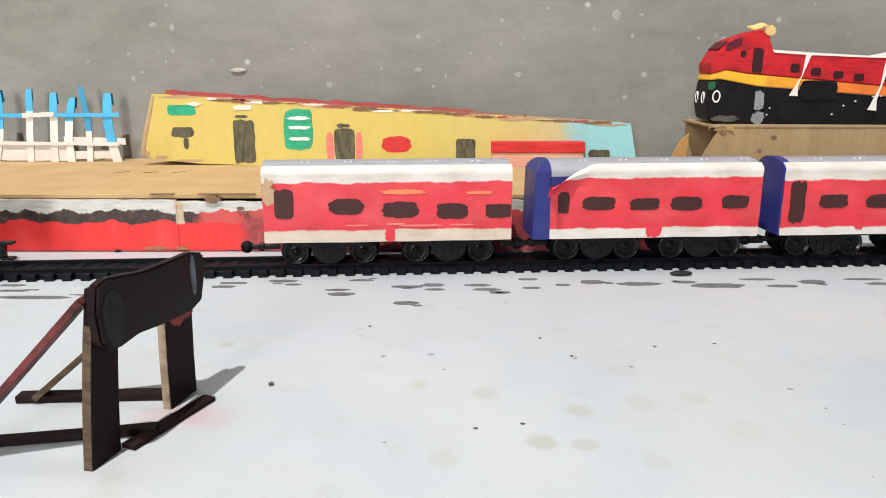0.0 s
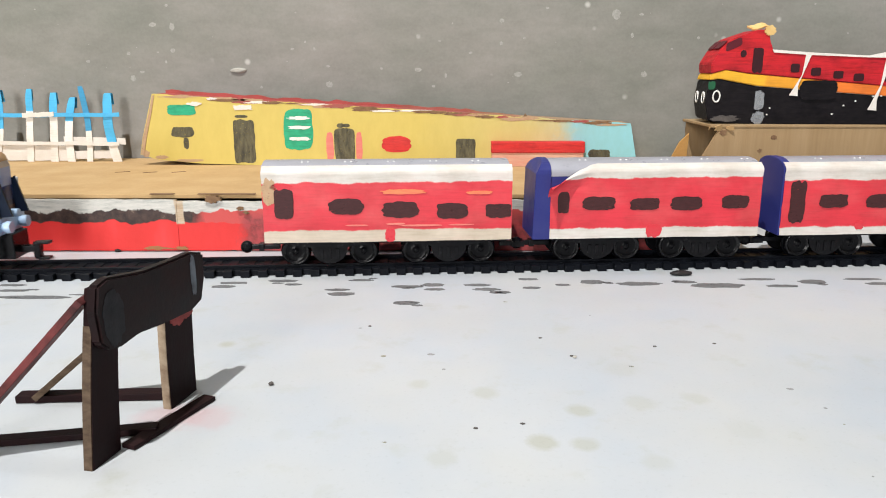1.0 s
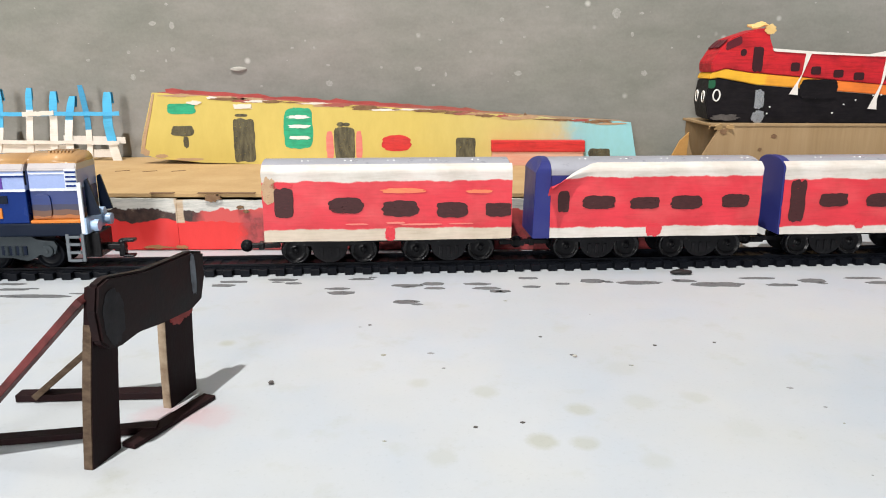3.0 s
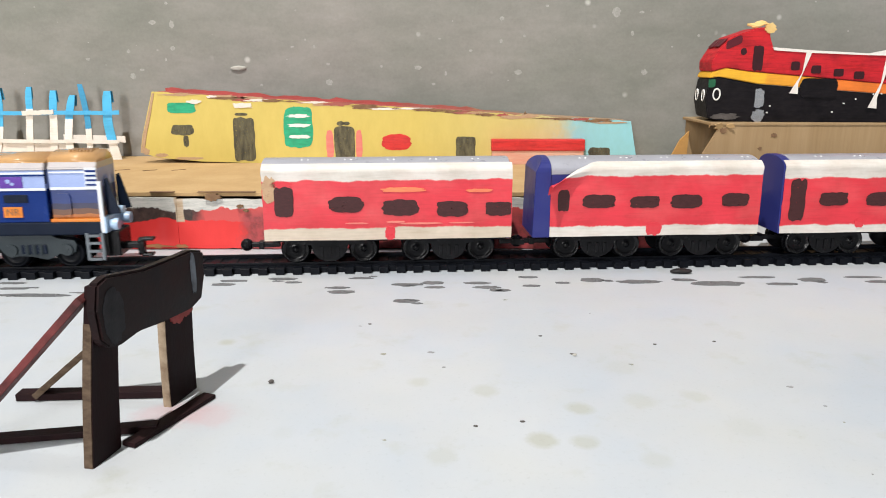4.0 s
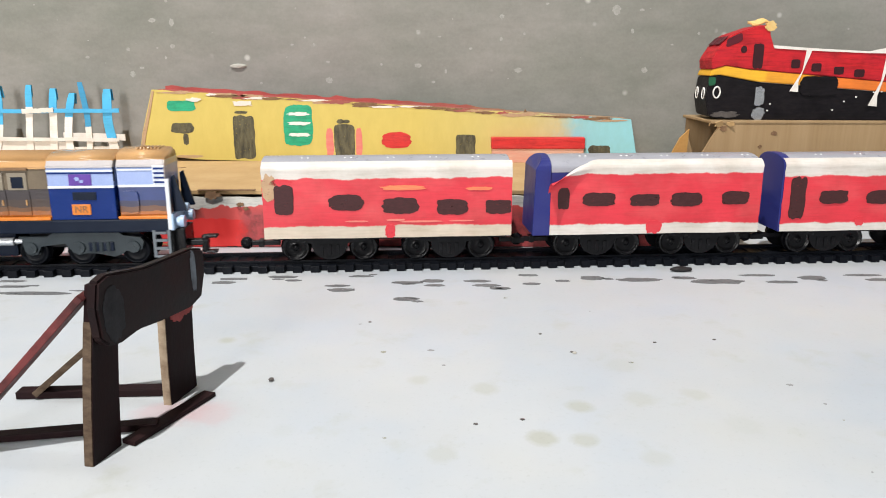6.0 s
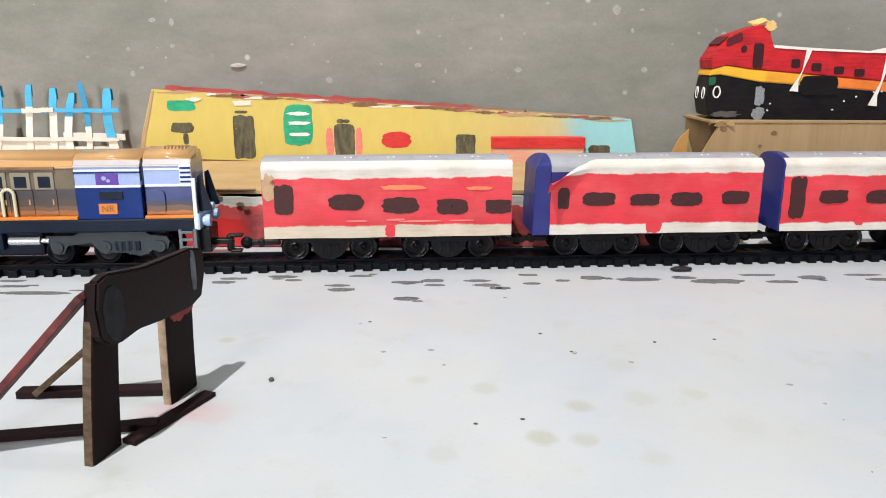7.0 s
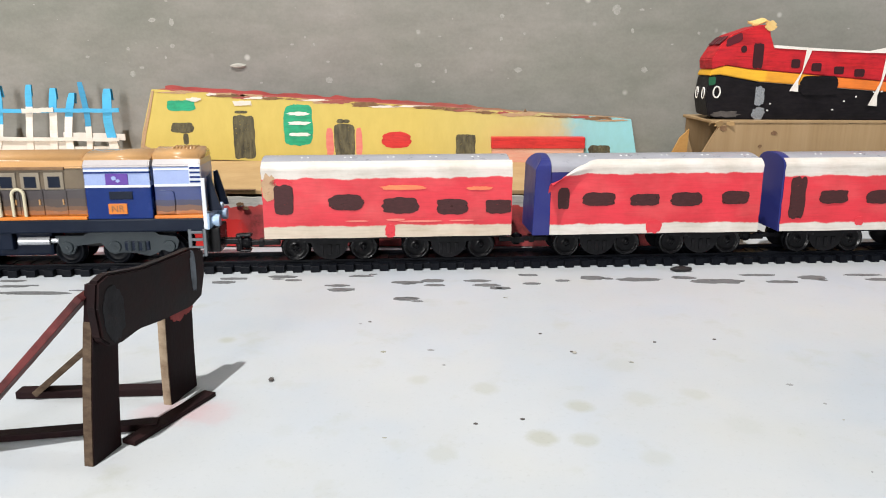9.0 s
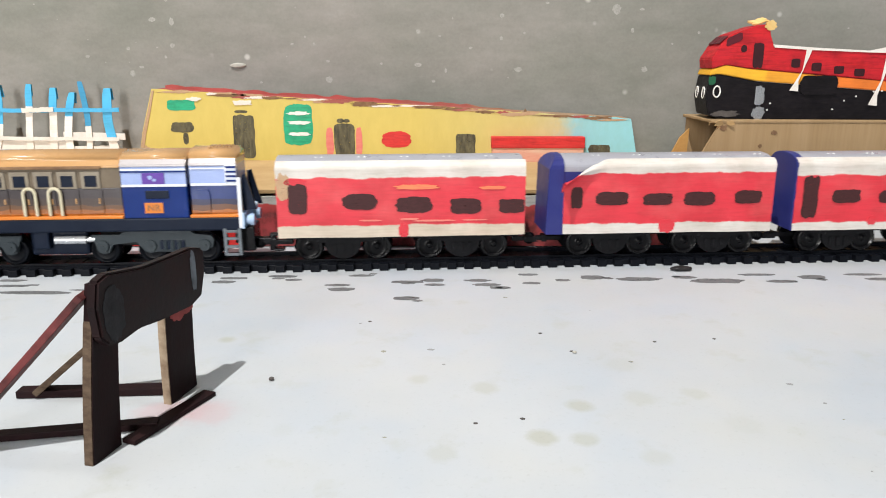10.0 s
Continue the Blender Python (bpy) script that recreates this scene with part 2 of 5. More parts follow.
def extrude_outline(bm, pts, depth, place):
    """A plate: the outline pts (a, b) at depth 0 and at depth, put into space by place(a, b, d)."""
    front = [bm.verts.new(place(a, b, 0.0)) for a, b in pts]
    back = [bm.verts.new(place(a, b, depth)) for a, b in pts]
    bm.faces.new(front)
    bm.faces.new(back[::-1])
    n = len(pts)
    for i in range(n):
        bm.faces.new((front[i], back[i], back[(i + 1) % n], front[(i + 1) % n]))
    bmesh.ops.recalc_face_normals(bm, faces=bm.faces)
    return bm


def wobbly(cx, cz, w, h, seed, power=4.0, wob=0.08, n=56):
    """The outline of a brush mark: a soft-cornered block with an unsteady edge."""
    out = []
    for i in range(n):
        a = 2 * math.pi * i / n
        c, s = math.cos(a), math.sin(a)
        k = (abs(c) ** power + abs(s) ** power) ** (-1 / power)
        k *= 1 + wob * noise.noise((c * 2.2 + seed * 7.3, s * 2.2, seed)) + wob * 0.45 * noise.noise((c * 6 + seed, s * 6, 3.1)) + wob * 0.25 * noise.noise((c * 15 + seed, s * 15, 7.7))
        out.append((cx + k * c * w / 2, cz + k * s * h / 2))
    return out


def part(name, bm, material, parent=None, label="", smooth=False):
    me = bpy.data.meshes.new(name)
    bm.to_mesh(me)
    bm.free()
    me.materials.append(material)
    if smooth:
        me.shade_smooth()
    ob = new(name, me)
    ob.parent = parent
    if label:
        tagged(ob, label)
    return ob


def thing(name, m, label, category, group="", kind=""):
    ob = new(name)
    ob.empty_display_size = 0.01
    ob.matrix_world = m
    return tagged(ob, label, category, group, kind)


def stroke(name, parent, y, cx, cz, w, h, seed, material, power=4.0, wob=0.08, thick=0.0003, label=""):
    """A brush mark on an upright face that looks towards -y."""
    bm = extrude_outline(bmesh.new(), wobbly(cx, cz, w, h, seed, power, wob), thick, lambda a, b, d: (a, y - d, b))
    return part(name, bm, material, parent, label)


def floor_mark(parent, cx, cy, w, h, seed, material, name="paint_stroke", power=2.5, wob=0.35, z=0.0, thick=0.0003):
    bm = extrude_outline(bmesh.new(), wobbly(cx, cy, w, h, seed, power, wob), thick, lambda a, b, d: (a, b, z + d))
    return part(name, bm, material, parent)


def arch(w, zb, zs, zt, n=14, a0=0.0, a1=math.pi):
    """The cross-section of a vaulted coach: (y, z) from one foot over the roof to the other."""
    arc = [(-w * math.cos(a0 + (a1 - a0) * i / n), zs + (zt - zs) * math.sin(a0 + (a1 - a0) * i / n) ** 0.8) for i in range(n + 1)]
    return [(-w, zb)] + arc + [(w, zb)]


# ---- the room ----
bm = bmesh.new()
bmesh.ops.create_grid(bm, x_segments=40, y_segments=40, size=1.0, matrix=Matrix.Translation((0, -0.82, 0)) @ Matrix.Diagonal((2.55, 1.74, 1, 1)))
ground = tagged(part("ground", bm, WHITE_FLOOR), "white painted floor with grey brush marks and faint stains", "floor", kind="structure")
WALL_Y = 0.866


def wall(name, x0, x1, y0, y1, z0, z1, material=PLASTER, label="grey cement plaster wall with pale specks"):
    return tagged(part(name, slab(bmesh.new(), x0, x1, y0, y1, z0, z1), material), label, "wall", kind="structure")


wall("wall_north", -2.5, 2.5, WALL_Y, WALL_Y + 0.1, 0, 2.6)
# unseen south wall, with a gap made up for the fill lamp
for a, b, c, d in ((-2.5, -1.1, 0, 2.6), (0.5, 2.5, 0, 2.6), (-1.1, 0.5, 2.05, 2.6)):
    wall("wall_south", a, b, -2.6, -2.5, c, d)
wall("wall_west", -2.6, -2.5, -2.5, WALL_Y, 0, 2.6)
wall("wall_east", 2.5, 2.6, -2.5, WALL_Y, 0, 2.6)
tagged(part("ceiling", slab(bmesh.new(), -2.6, 2.6, -2.6, WALL_Y + 0.1, 2.6, 2.7), CEILING), "unseen grey ceiling, kept dark against bounced light", "ceiling", kind="structure")

# brush marks on the floor along the track: centre x, y, length, width
for i, (x, y, w, h) in enumerate([
        (-0.302, 0.495, 0.024, 0.004), (-0.157, 0.5047, 0.016, 0.005), (-0.152, 0.514, 0.020, 0.004), (-0.1176, 0.519, 0.020, 0.005),
        (-0.070, 0.487, 0.018, 0.006), (-0.074, 0.497, 0.016, 0.004), (-0.0258, 0.5047, 0.022, 0.005), (-0.0076, 0.509, 0.016, 0.006),
        (-0.006, 0.498, 0.014, 0.004), (-0.0248, 0.467, 0.017, 0.006), (0.0247, 0.5085, 0.018, 0.005), (0.031, 0.498, 0.018, 0.005),
        (0.0397, 0.491, 0.014, 0.005), (0.063, 0.5235, 0.014, 0.004), (0.0626, 0.5019, 0.012, 0.004), (0.1087, 0.5161, 0.017, 0.008),
        (0.1414, 0.5118, 0.031, 0.007), (0.1976, 0.5075, 0.038, 0.009), (0.176, 0.5165, 0.016, 0.005), (0.2321, 0.5235, 0.026, 0.004),
        (0.2431, 0.5061, 0.022, 0.005), (0.2696, 0.517, 0.019, 0.008), (0.310, 0.524, 0.026, 0.004), (0.318, 0.512, 0.024, 0.005),
        (-0.2785, 0.4794, 0.050, 0.006), (-0.31, 0.508, 0.02, 0.004), (-0.335, 0.494, 0.022, 0.005), (-0.06, 0.521, 0.016, 0.004),
        (-0.108, 0.510, 0.012, 0.004), (0.086, 0.509, 0.010, 0.004)]):
    floor_mark(ground, x, y, w, h * 1.2, i + 1, GREY_STROKE, wob=0.26)
    if i % 3 == 0:
        floor_mark(ground, x + w * random.uniform(-0.8, 0.8), y + random.uniform(-0.010, 0.006), w * 0.35, h * 0.6, i + 211, GREY_STROKE, wob=0.7)

for i, (x, y) in enumerate(((-0.0441, 0.4219), (0.0562, 0.4017), (0.0698, 0.3742), (0.0142, 0.2918), (0.0350, 0.2960), (0.1537, 0.3928), (0.1188, 0.3884))):
    floor_mark(ground, x, y, 0.0018, 0.0013, i + 451, STOP_PAD0, "fleck", 2.0, 0.5, thick=0.0004)
fleck_rng = random.Random(11)
for i in range(20):
    x, y = fleck_rng.uniform(-0.26, 0.30), fleck_rng.uniform(0.22, 0.50)
    if -0.215 < x < -0.07 and y < 0.37:
        continue
    size = 0.0006 + 0.002 * fleck_rng.random() ** 2
    floor_mark(ground, x, y, size * fleck_rng.uniform(1, 2.2), size, i + 401, fleck_rng.choice((STONE_FLECK, OLIVE_STAIN)), "fleck", 2.0, 0.5, thick=0.0002)


def pebble(name, x, y, z, size, seed, material, label, category, squash=(1, 1, 0.6)):
    bm = bmesh.new()
    bmesh.ops.create_icosphere(bm, subdivisions=2, radius=size)
    for v in bm.verts:
        v.co *= 1 + 0.35 * noise.noise(v.co / size * 1.3 + Vector((seed * 5.1, 0, 0)))
        v.co = Vector((v.co.x * squash[0], v.co.y * squash[1], v.co.z * squash[2]))
    ob = part(name, bm, material)
    ob.location = (x, y, z)
    return tagged(ob, label, category)


pebble("char_lump", 0.1791, 0.534, 0.002, 0.0035, 3, CHAR, "small charred black lump on the white floor", "debris", (2.2, 1, 0.6))
pebble("crumb", -0.0847, 0.3369, 0.0008, 0.0013, 5, STOP_PAD0, "tiny grey crumb on the white floor", "debris", (1, 1.3, 0.6))
pebble("crumb", 0.071, 0.372, 0.0006, 0.0012, 9, STONE, "tiny grey crumb on the white floor", "debris")
pebble("crumb", -0.27, 0.415, 0.0006, 0.0011, 8, CARD_DARK, "tiny brown crumb on the white floor", "debris")
pebble("crumb", -0.276, 0.607, 0.0012, 0.0022, 4, CHAR, "small dark crumb beside the toy track", "debris", (1.3, 1, 0.6))

# ---- the track ----
YAW = math.degrees(math.atan(0.068))
ALONG = (math.cos(radians(YAW)), math.sin(radians(YAW)))
START = (0.0, 0.5595)


def on_track(u, w=0.0, z=0.0):
    return pose(START[0] + u * ALONG[0] - w * ALONG[1], START[1] + u * ALONG[1] + w * ALONG[0], z, 0, 0, YAW)


def build_track():
    track = thing("railway_track", on_track(0), "straight black plastic toy railway track with sleepers", "track", kind="structure")
    part("roadbed", slab(bmesh.new(), -0.9, 0.9, -0.0172, 0.0172, 0.0, 0.0046, 0.0006), TRACK_PLASTIC, track)
    for w in (-0.0125, 0.0125):
        bm = slab(bmesh.new(), -0.9, 0.9, w - 0.0022, w + 0.0022, 0.0046, 0.0056)
        slab(bm, -0.9, 0.9, w - 0.0011, w + 0.0011, 0.0056, 0.0076, 0.0003)
        part("rail", bm, TRACK_PLASTIC, track)
    first = None
    for i in range(116):
        u = -0.74 + i * 0.01285
        if first is None:
            first = part("sleeper", slab(bmesh.new(), -0.0034, 0.0034, -0.0224, 0.0224, 0.0, 0.0052, 0.0005), TRACK_PLASTIC, track)
            ob = first
        else:
            ob = new("sleeper", first.data)
            ob.parent = track
        ob.location = (u + random.uniform(-0.0003, 0.0003), random.uniform(-0.0003, 0.0003), random.uniform(-0.0001, 0.0002))


build_track()

# ---- the coaches ----
RED, CREAM = (0.61, 0.030, 0.048), (0.57, 0.49, 0.40)
WHITEY = (0.60, 0.57, 0.535)
WHEEL_R = 0.0105
WHEELS = []


def wheel_mesh():
    bm = bmesh.new()
    prof = [(-0.0026, 0.0), (-0.0026, 0.15), (-0.0017, 0.20), (-0.0012, 0.30), (-0.0012, 0.68), (-0.0014, 0.72), (-0.0025, 0.83), (-0.0027, 0.87), (-0.0024, 0.94), (-0.0016, 0.985), (-0.0004, 1.0), (0.0016, 1.0), (0.0018, 1.08), (0.0028, 1.07), (0.0030, 0.9), (0.0030, 0.0)]
    n = 36
    rings = []
    for y, r in prof:
        rings.append([bm.verts.new((WHEEL_R * r * math.cos(2 * math.pi * i / n), y, WHEEL_R * r * math.sin(2 * math.pi * i / n))) for i in range(n)] if r else [bm.verts.new((0, y, 0))])
    for row, (a, b) in enumerate(zip(rings, rings[1:])):
        for i in range(n):
            k = (i + 1) % n
            if len(a) == 1:
                f = bm.faces.new((a[0], b[k], b[i]))
            elif len(b) == 1:
                f = bm.faces.new((a[i], a[k], b[0]))
            else:
                f = bm.faces.new((a[i], a[k], b[k], b[i]))
            f.material_index = 1 if 4 < row < 10 else 0
    bmesh.ops.recalc_face_normals(bm, faces=bm.faces)
    me = bpy.data.meshes.new("wheel")
    bm.to_mesh(me)
    bm.free()
    me.materials.append(WHEEL_PLASTIC)
    me.materials.append(RIM_PLASTIC)
    me.shade_smooth()
    return me


WHEEL = wheel_mesh()
# loco wheels in the darkest plastic, the shade there put into their colour
MATT_WHEEL = wheel_mesh()
for slot in (0, 1):
    MATT_WHEEL.materials[slot] = TRACK_PLASTIC


def add_wheel(parent, x, y, z=0.0181, mesh=None):
    ob = new("wheel", mesh or WHEEL)
    ob.parent = parent
    ob.location = (x, y, z)
    if y > 0:
        ob.rotation_euler = (0, 0, math.pi)
    WHEELS.append((ob, parent, Vector((x, y, z)), y > 0))
    return ob


def bogie(parent, xa, xb):
    """A dark truck with a rounded side frame between two wheels."""
    xm = (xa + xb) / 2
    bm = slab(bmesh.new(), xa - 0.002, xb + 0.002, -0.011, 0.011, 0.0215, 0.0262, 0.0008)
    frame_part = part("bogie", bm, BLACK_PLASTIC, parent)
    for s in (-1, 1):
        bm = bmesh.new()
        pts = [(xa - 0.004, 0.0262), (xa - 0.003, 0.0235), (xa + 0.008, 0.022)]
        pts += [(xm + 0.0135 * math.cos(math.pi + math.pi * i / 12), 0.0215 - 0.0125 * math.sin(math.pi * i / 12)) for i in range(13)]
        pts += [(xb - 0.008, 0.022), (xb + 0.003, 0.0235), (xb + 0.004, 0.0262)]
        extrude_outline(bm, pts, 0.0025, lambda a, b, d: (a, s * (0.0158 + d), b))
        for dx in (-0.006, 0, 0.006):
            slab(bm, xm + dx - 0.0014, xm + dx + 0.0014, min(s * 0.0178, s * 0.0192), max(s * 0.0178, s * 0.0192), 0.0125, 0.0205, 0.0004)
        part("side_frame", bm, BLACK_PLASTIC, frame_part)
    for x in (xa, xb):
        for y in (-0.0142, 0.0142):
            add_wheel(parent, x, y)
        part("axle", rod(bmesh.new(), (x, -0.013, 0.0181), (x, 0.013, 0.0181), 0.0013, n=10), BLACK_PLASTIC, frame_part)


def coach(u, length, top, axles, openings, strokes, panel_stops, seed, label, blue_left=0.0, peel=0.0, flush=False):
    """A toy coach: blue plastic shell, grey vault, hand-painted paper wrapped over its near side."""
    c = thing("toy_coach", on_track(u), label, "toy train coach", "coaches of the toy train")
    zb, w = 0.0268, 0.0212
    slim = 0 < blue_left < 0.005
    zs = top - 0.0085
    ring = arch(w, zb, zs, top, 24)
    bm = extrude_outline(bmesh.new(), ring, length - 0.004, lambda a, b, d: (0.0015 + d, a, b))
    part("body", bm, BLUE_PLASTIC, c)
    # vaulted roof shell; pale domes added where highlight dots show on its ribs
    cap = arch(w + 0.0002, zs - 0.002, zs, top + 0.0006, 28)
    bm = extrude_outline(bmesh.new(), cap, length - 0.0025 + 0.0035 * flush, lambda a, b, d: (0.001 - 0.0035 * flush + d, a, b))
    roof = part("roof", bm, GREY_ROOF, c)
    n = int(length / 0.0316)
    for i in range(n):
        x = 0.026 + i * 0.0316
        bm = bmesh.new()
        for dx in (0.0, 0.0045):
            r = bmesh.ops.create_uvsphere(bm, u_segments=12, v_segments=8, radius=0.0010)
            bmesh.ops.transform(bm, matrix=Matrix.Translation((x + dx, -0.0085, top - 0.0002)) @ Matrix.Diagonal((1.0, 1.0, 0.75, 1)), verts=r["verts"])
        slab(bm, x - 0.0014, x + 0.0059, -0.0096, -0.0074, top - 0.0016, top - 0.0002, 0.0002)
        part("glint_dome", bm, GLINT_DOT, roof, "", True)
    # paper side, from the sill up and over the shoulder
    prof = [(-w - 0.0006, zb - 0.0006 + (zs - zb) * i / 16) for i in range(17)]
    prof += [(-(w + 0.0007) * math.cos(a), zs + (top + 0.0013 - zs) * math.sin(a) ** 0.8) for a in (0.05, 0.11, 0.18, 0.26, 0.36, 0.47, 0.58, 0.70)]
    bm = bmesh.new()
    nx = 48
    grid = []
    for i in range(nx + 1):
        lead = 0.0022 * flush + 0.0036 * slim
        x = -lead + (length + lead) * i / nx
        col = []
        for j, (y, z) in enumerate(prof):
            buckle = 0.0004 * noise.noise((x * 40, z * 60, seed))
            sag = 0.0006 * noise.noise((x * 25, seed * 3.0, 0)) if j == 0 else 0
            edge = 0.0005 * noise.noise((z * 200, seed, 4)) if i in (0, nx) else 0
            yy, zz = y + buckle - 0.0002, z + sag
            if peel and x < 0.036:
                k = max(0.0, 1 - x / 0.036)
                lift = max(0.0, (z - (0.070 - 0.012 * k)) / 0.02) * k
                yy -= 0.014 * lift * peel
                zz -= (zz - 0.062) * 0.75 * lift
            col.append(bm.verts.new((x + edge, yy, zz)))
        grid.append(col)
    back = [[bm.verts.new((v.co.x, v.co.y + 0.0004, v.co.z - 0.0001)) for v in col] for col in grid]
    nz = len(prof) - 1
    for i in range(nx):
        for j in range(nz):
            bm.faces.new((grid[i][j], grid[i + 1][j], grid[i + 1][j + 1], grid[i][j + 1]))
            bm.faces.new((back[i][j], back[i][j + 1], back[i + 1][j + 1], back[i + 1][j]))
        bm.faces.new((grid[i][0], back[i][0], back[i + 1][0], grid[i + 1][0]))
        bm.faces.new((grid[i][nz], grid[i + 1][nz], back[i + 1][nz], back[i][nz]))
    for j in range(nz):
        bm.faces.new((grid[0][j], grid[0][j + 1], back[0][j + 1], back[0][j]))
        bm.faces.new((grid[nx][j], back[nx][j], back[nx][j + 1], grid[nx][j + 1]))
    mat = bands("painted_paper_side", 0.02, 0.095, panel_stops, 0.006, 55.0)
    panel = part("paper_side", bm, mat, c, "paper side painted red between white bands")
    y = -w - 0.0008
    for k, (x0, x1, z0, z1, p) in enumerate(openings):
        stroke("painted_window" if p < 9 else "painted_door", panel, y, (x0 + x1) / 2, (z0 + z1) / 2, x1 - x0, z1 - z0, seed * 10 + k, WINDOW_INK, min(p, 7), 0.12, 0.0005)
    for k, (x0, x1, z0, z1, m) in enumerate(strokes):
        stroke("paint_stroke", panel, y, (x0 + x1) / 2, (z0 + z1) / 2, x1 - x0, z1 - z0, seed * 17 + k, m, 3, 0.22, 0.00045)
    # end walls
    for x0, x1 in ((-0.0016 - blue_left, 0.002), (length - 0.004, length - 0.0008)):
        bm = extrude_outline(bmesh.new(), arch(w + (-0.0006 if flush or slim or x0 > 0.01 else 0.0012), zb - 0.001, zs, top + (-0.0004 if flush or x0 > 0.01 else 0.0012)), x1 - x0, lambda a, b, d: (x0 + d, a, b))
        bmesh.ops.bevel(bm, geom=list(bm.edges), offset=0.0004, segments=1, affect="EDGES")
        end = part("end_wall", bm, BLUE_PLASTIC, c)
        if blue_left and not slim and x0 < 0:
            # rounded brow over the vestibule
            for v in end.data.vertices:
                k = max(0.0, (v.co.z - (top - 0.016)) / 0.016)
                v.co.x += min(0.8 * blue_left, 0.0075) * k ** 2.2 * (v.co.x < 0)
    part("underframe", slab(bmesh.new(), 0.003, length - 0.003, -0.018, 0.018, 0.0242, 0.0266, 0.0006), BLACK_PLASTIC, c)
    for xa, xb in axles:
        bogie(c, xa, xb)
    # couplers: a ball on an arm at the near end, a fork behind
    bm = slab(bmesh.new(), -0.016, 0.006, -0.0022, 0.0022, 0.0168, 0.0205, 0.0006)
    r = bmesh.ops.create_uvsphere(bm, u_segments=16, v_segments=10, radius=0.0048)
    bmesh.ops.translate(bm, verts=r["verts"], vec=(-0.0195, 0, 0.0186))
    slab(bm, -0.010, -0.006, -0.004, 0.004, 0.016, 0.0215, 0.0006)
    part("coupler", bm, BLACK_PLASTIC, c, "black ball coupler")
    bm = slab(bmesh.new(), length - 0.006, length + 0.006, -0.003, 0.003, 0.0168, 0.0205, 0.0006)
    slab(bm, length + 0.004, length + 0.013, -0.0065, -0.0045, 0.0165, 0.0208, 0.0005)
    slab(bm, length + 0.004, length + 0.013, 0.0045, 0.0065, 0.0165, 0.0208, 0.0005)
    slab(bm, length + 0.003, length + 0.006, -0.0065, 0.0065, 0.0165, 0.0208, 0.0005)
    part("fork_coupler", bm, BLACK_PLASTIC, c)
    return c


COACHES = [
    coach(-0.131, 0.181, 0.0842, ((0.0194, 0.0702), (0.1096, 0.1586)),
          [(0.0062, 0.020, 0.0445, 0.066, 9), (0.0458, 0.0708, 0.0470, 0.0588, 4), (0.085, 0.1115, 0.0443, 0.0560, 4), (0.125, 0.148, 0.0430, 0.0545, 4), (0.1615, 0.1805, 0.0432, 0.0535, 5)],
          [(-0.002, 0.008, 0.055, 0.0735, BARE_PATCH), (0.004, 0.020, 0.0655, 0.0705, COACH_RED), (0.085, 0.1157, 0.0618, 0.0652, YELLOW_STROKE), (0.147, 0.166, 0.0612, 0.0636, YELLOW_STROKE), (0.0865, 0.094, 0.026, 0.036, COACH_RED), (0.088, 0.101, 0.0388, 0.0402, PINK_PAINT), (0.098, 0.128, 0.0375, 0.0388, PINK_PAINT), (0.134, 0.152, 0.0378, 0.0388, PINK_PAINT), (0.058, 0.074, 0.0382, 0.0394, PINK_PAINT)],
          [(0.02, CREAM), (0.0352, RED), (0.0705, WHITEY)], 1, "toy coach with red painted paper side, first in the train", flush=True),
    coach(0.077, 0.164, 0.0840, ((0.0165, 0.0635), (0.0992, 0.1438)),
          [(0.0075, 0.0162, 0.046, 0.062, 5), (0.0263, 0.0513, 0.0480, 0.0580, 4), (0.063, 0.085, 0.0478, 0.0565, 5), (0.0943, 0.118, 0.0470, 0.0575, 4), (0.1337, 0.1544, 0.0480, 0.0580, 5)],
          [(0.076, 0.088, 0.0265, 0.0365, COACH_RED)],
          [(0.02, WHITEY), (0.0338, RED), (0.0720, WHITEY)], 2, "toy coach with red painted paper side, one corner peeling off", 0.0095, 1.0),
    coach(0.262, 0.165, 0.0838, ((0.0155, 0.058), (0.1046, 0.1486)),
          [(0.002, 0.014, 0.036, 0.068, 9), (0.0255, 0.048, 0.0475, 0.0578, 4), (0.063, 0.087, 0.047, 0.0575, 4), (0.1, 0.123, 0.047, 0.0575, 4)],
          [(0.056, 0.063, 0.030, 0.037, COACH_RED)],
          [(0.02, WHITEY), (0.0325, RED), (0.0690, WHITEY)], 3, "toy coach with red painted paper side and blue end wall", 0.0026),
]

# ---- the toy diesel locomotive ----
LOCO_BLUE = surface("loco_blue_plastic", (0.006, 0.024, 0.14), (0.010, 0.034, 0.175), 0.25, 50, 900, depth=0.00005, spec=0.12)
LOCO_PALE = surface("loco_pale_blue", (0.30, 0.38, 0.64), (0.25, 0.33, 0.58), 0.25, 60, 900, depth=0.00005, coat=0.3)
LOCO_TAN = surface("loco_tan_roof", (0.48, 0.285, 0.13), (0.42, 0.23, 0.09), 0.22, 40, 900, depth=0.00005, coat=0.4)
# colour steps from orange at the foot to dark tones and blue above
LOCO_NOSE = bands("loco_nose_colour_bands", 0.044, 0.068, [(0.044, (0.40, 0.14, 0.03)), (0.0475, (0.13, 0.058, 0.03)), (0.0515, (0.022, 0.022, 0.06)), (0.0555, (0.007, 0.027, 0.15))], 0.005, 60.0, 0.3, mottle=(0.02, 0.02, 0.06))
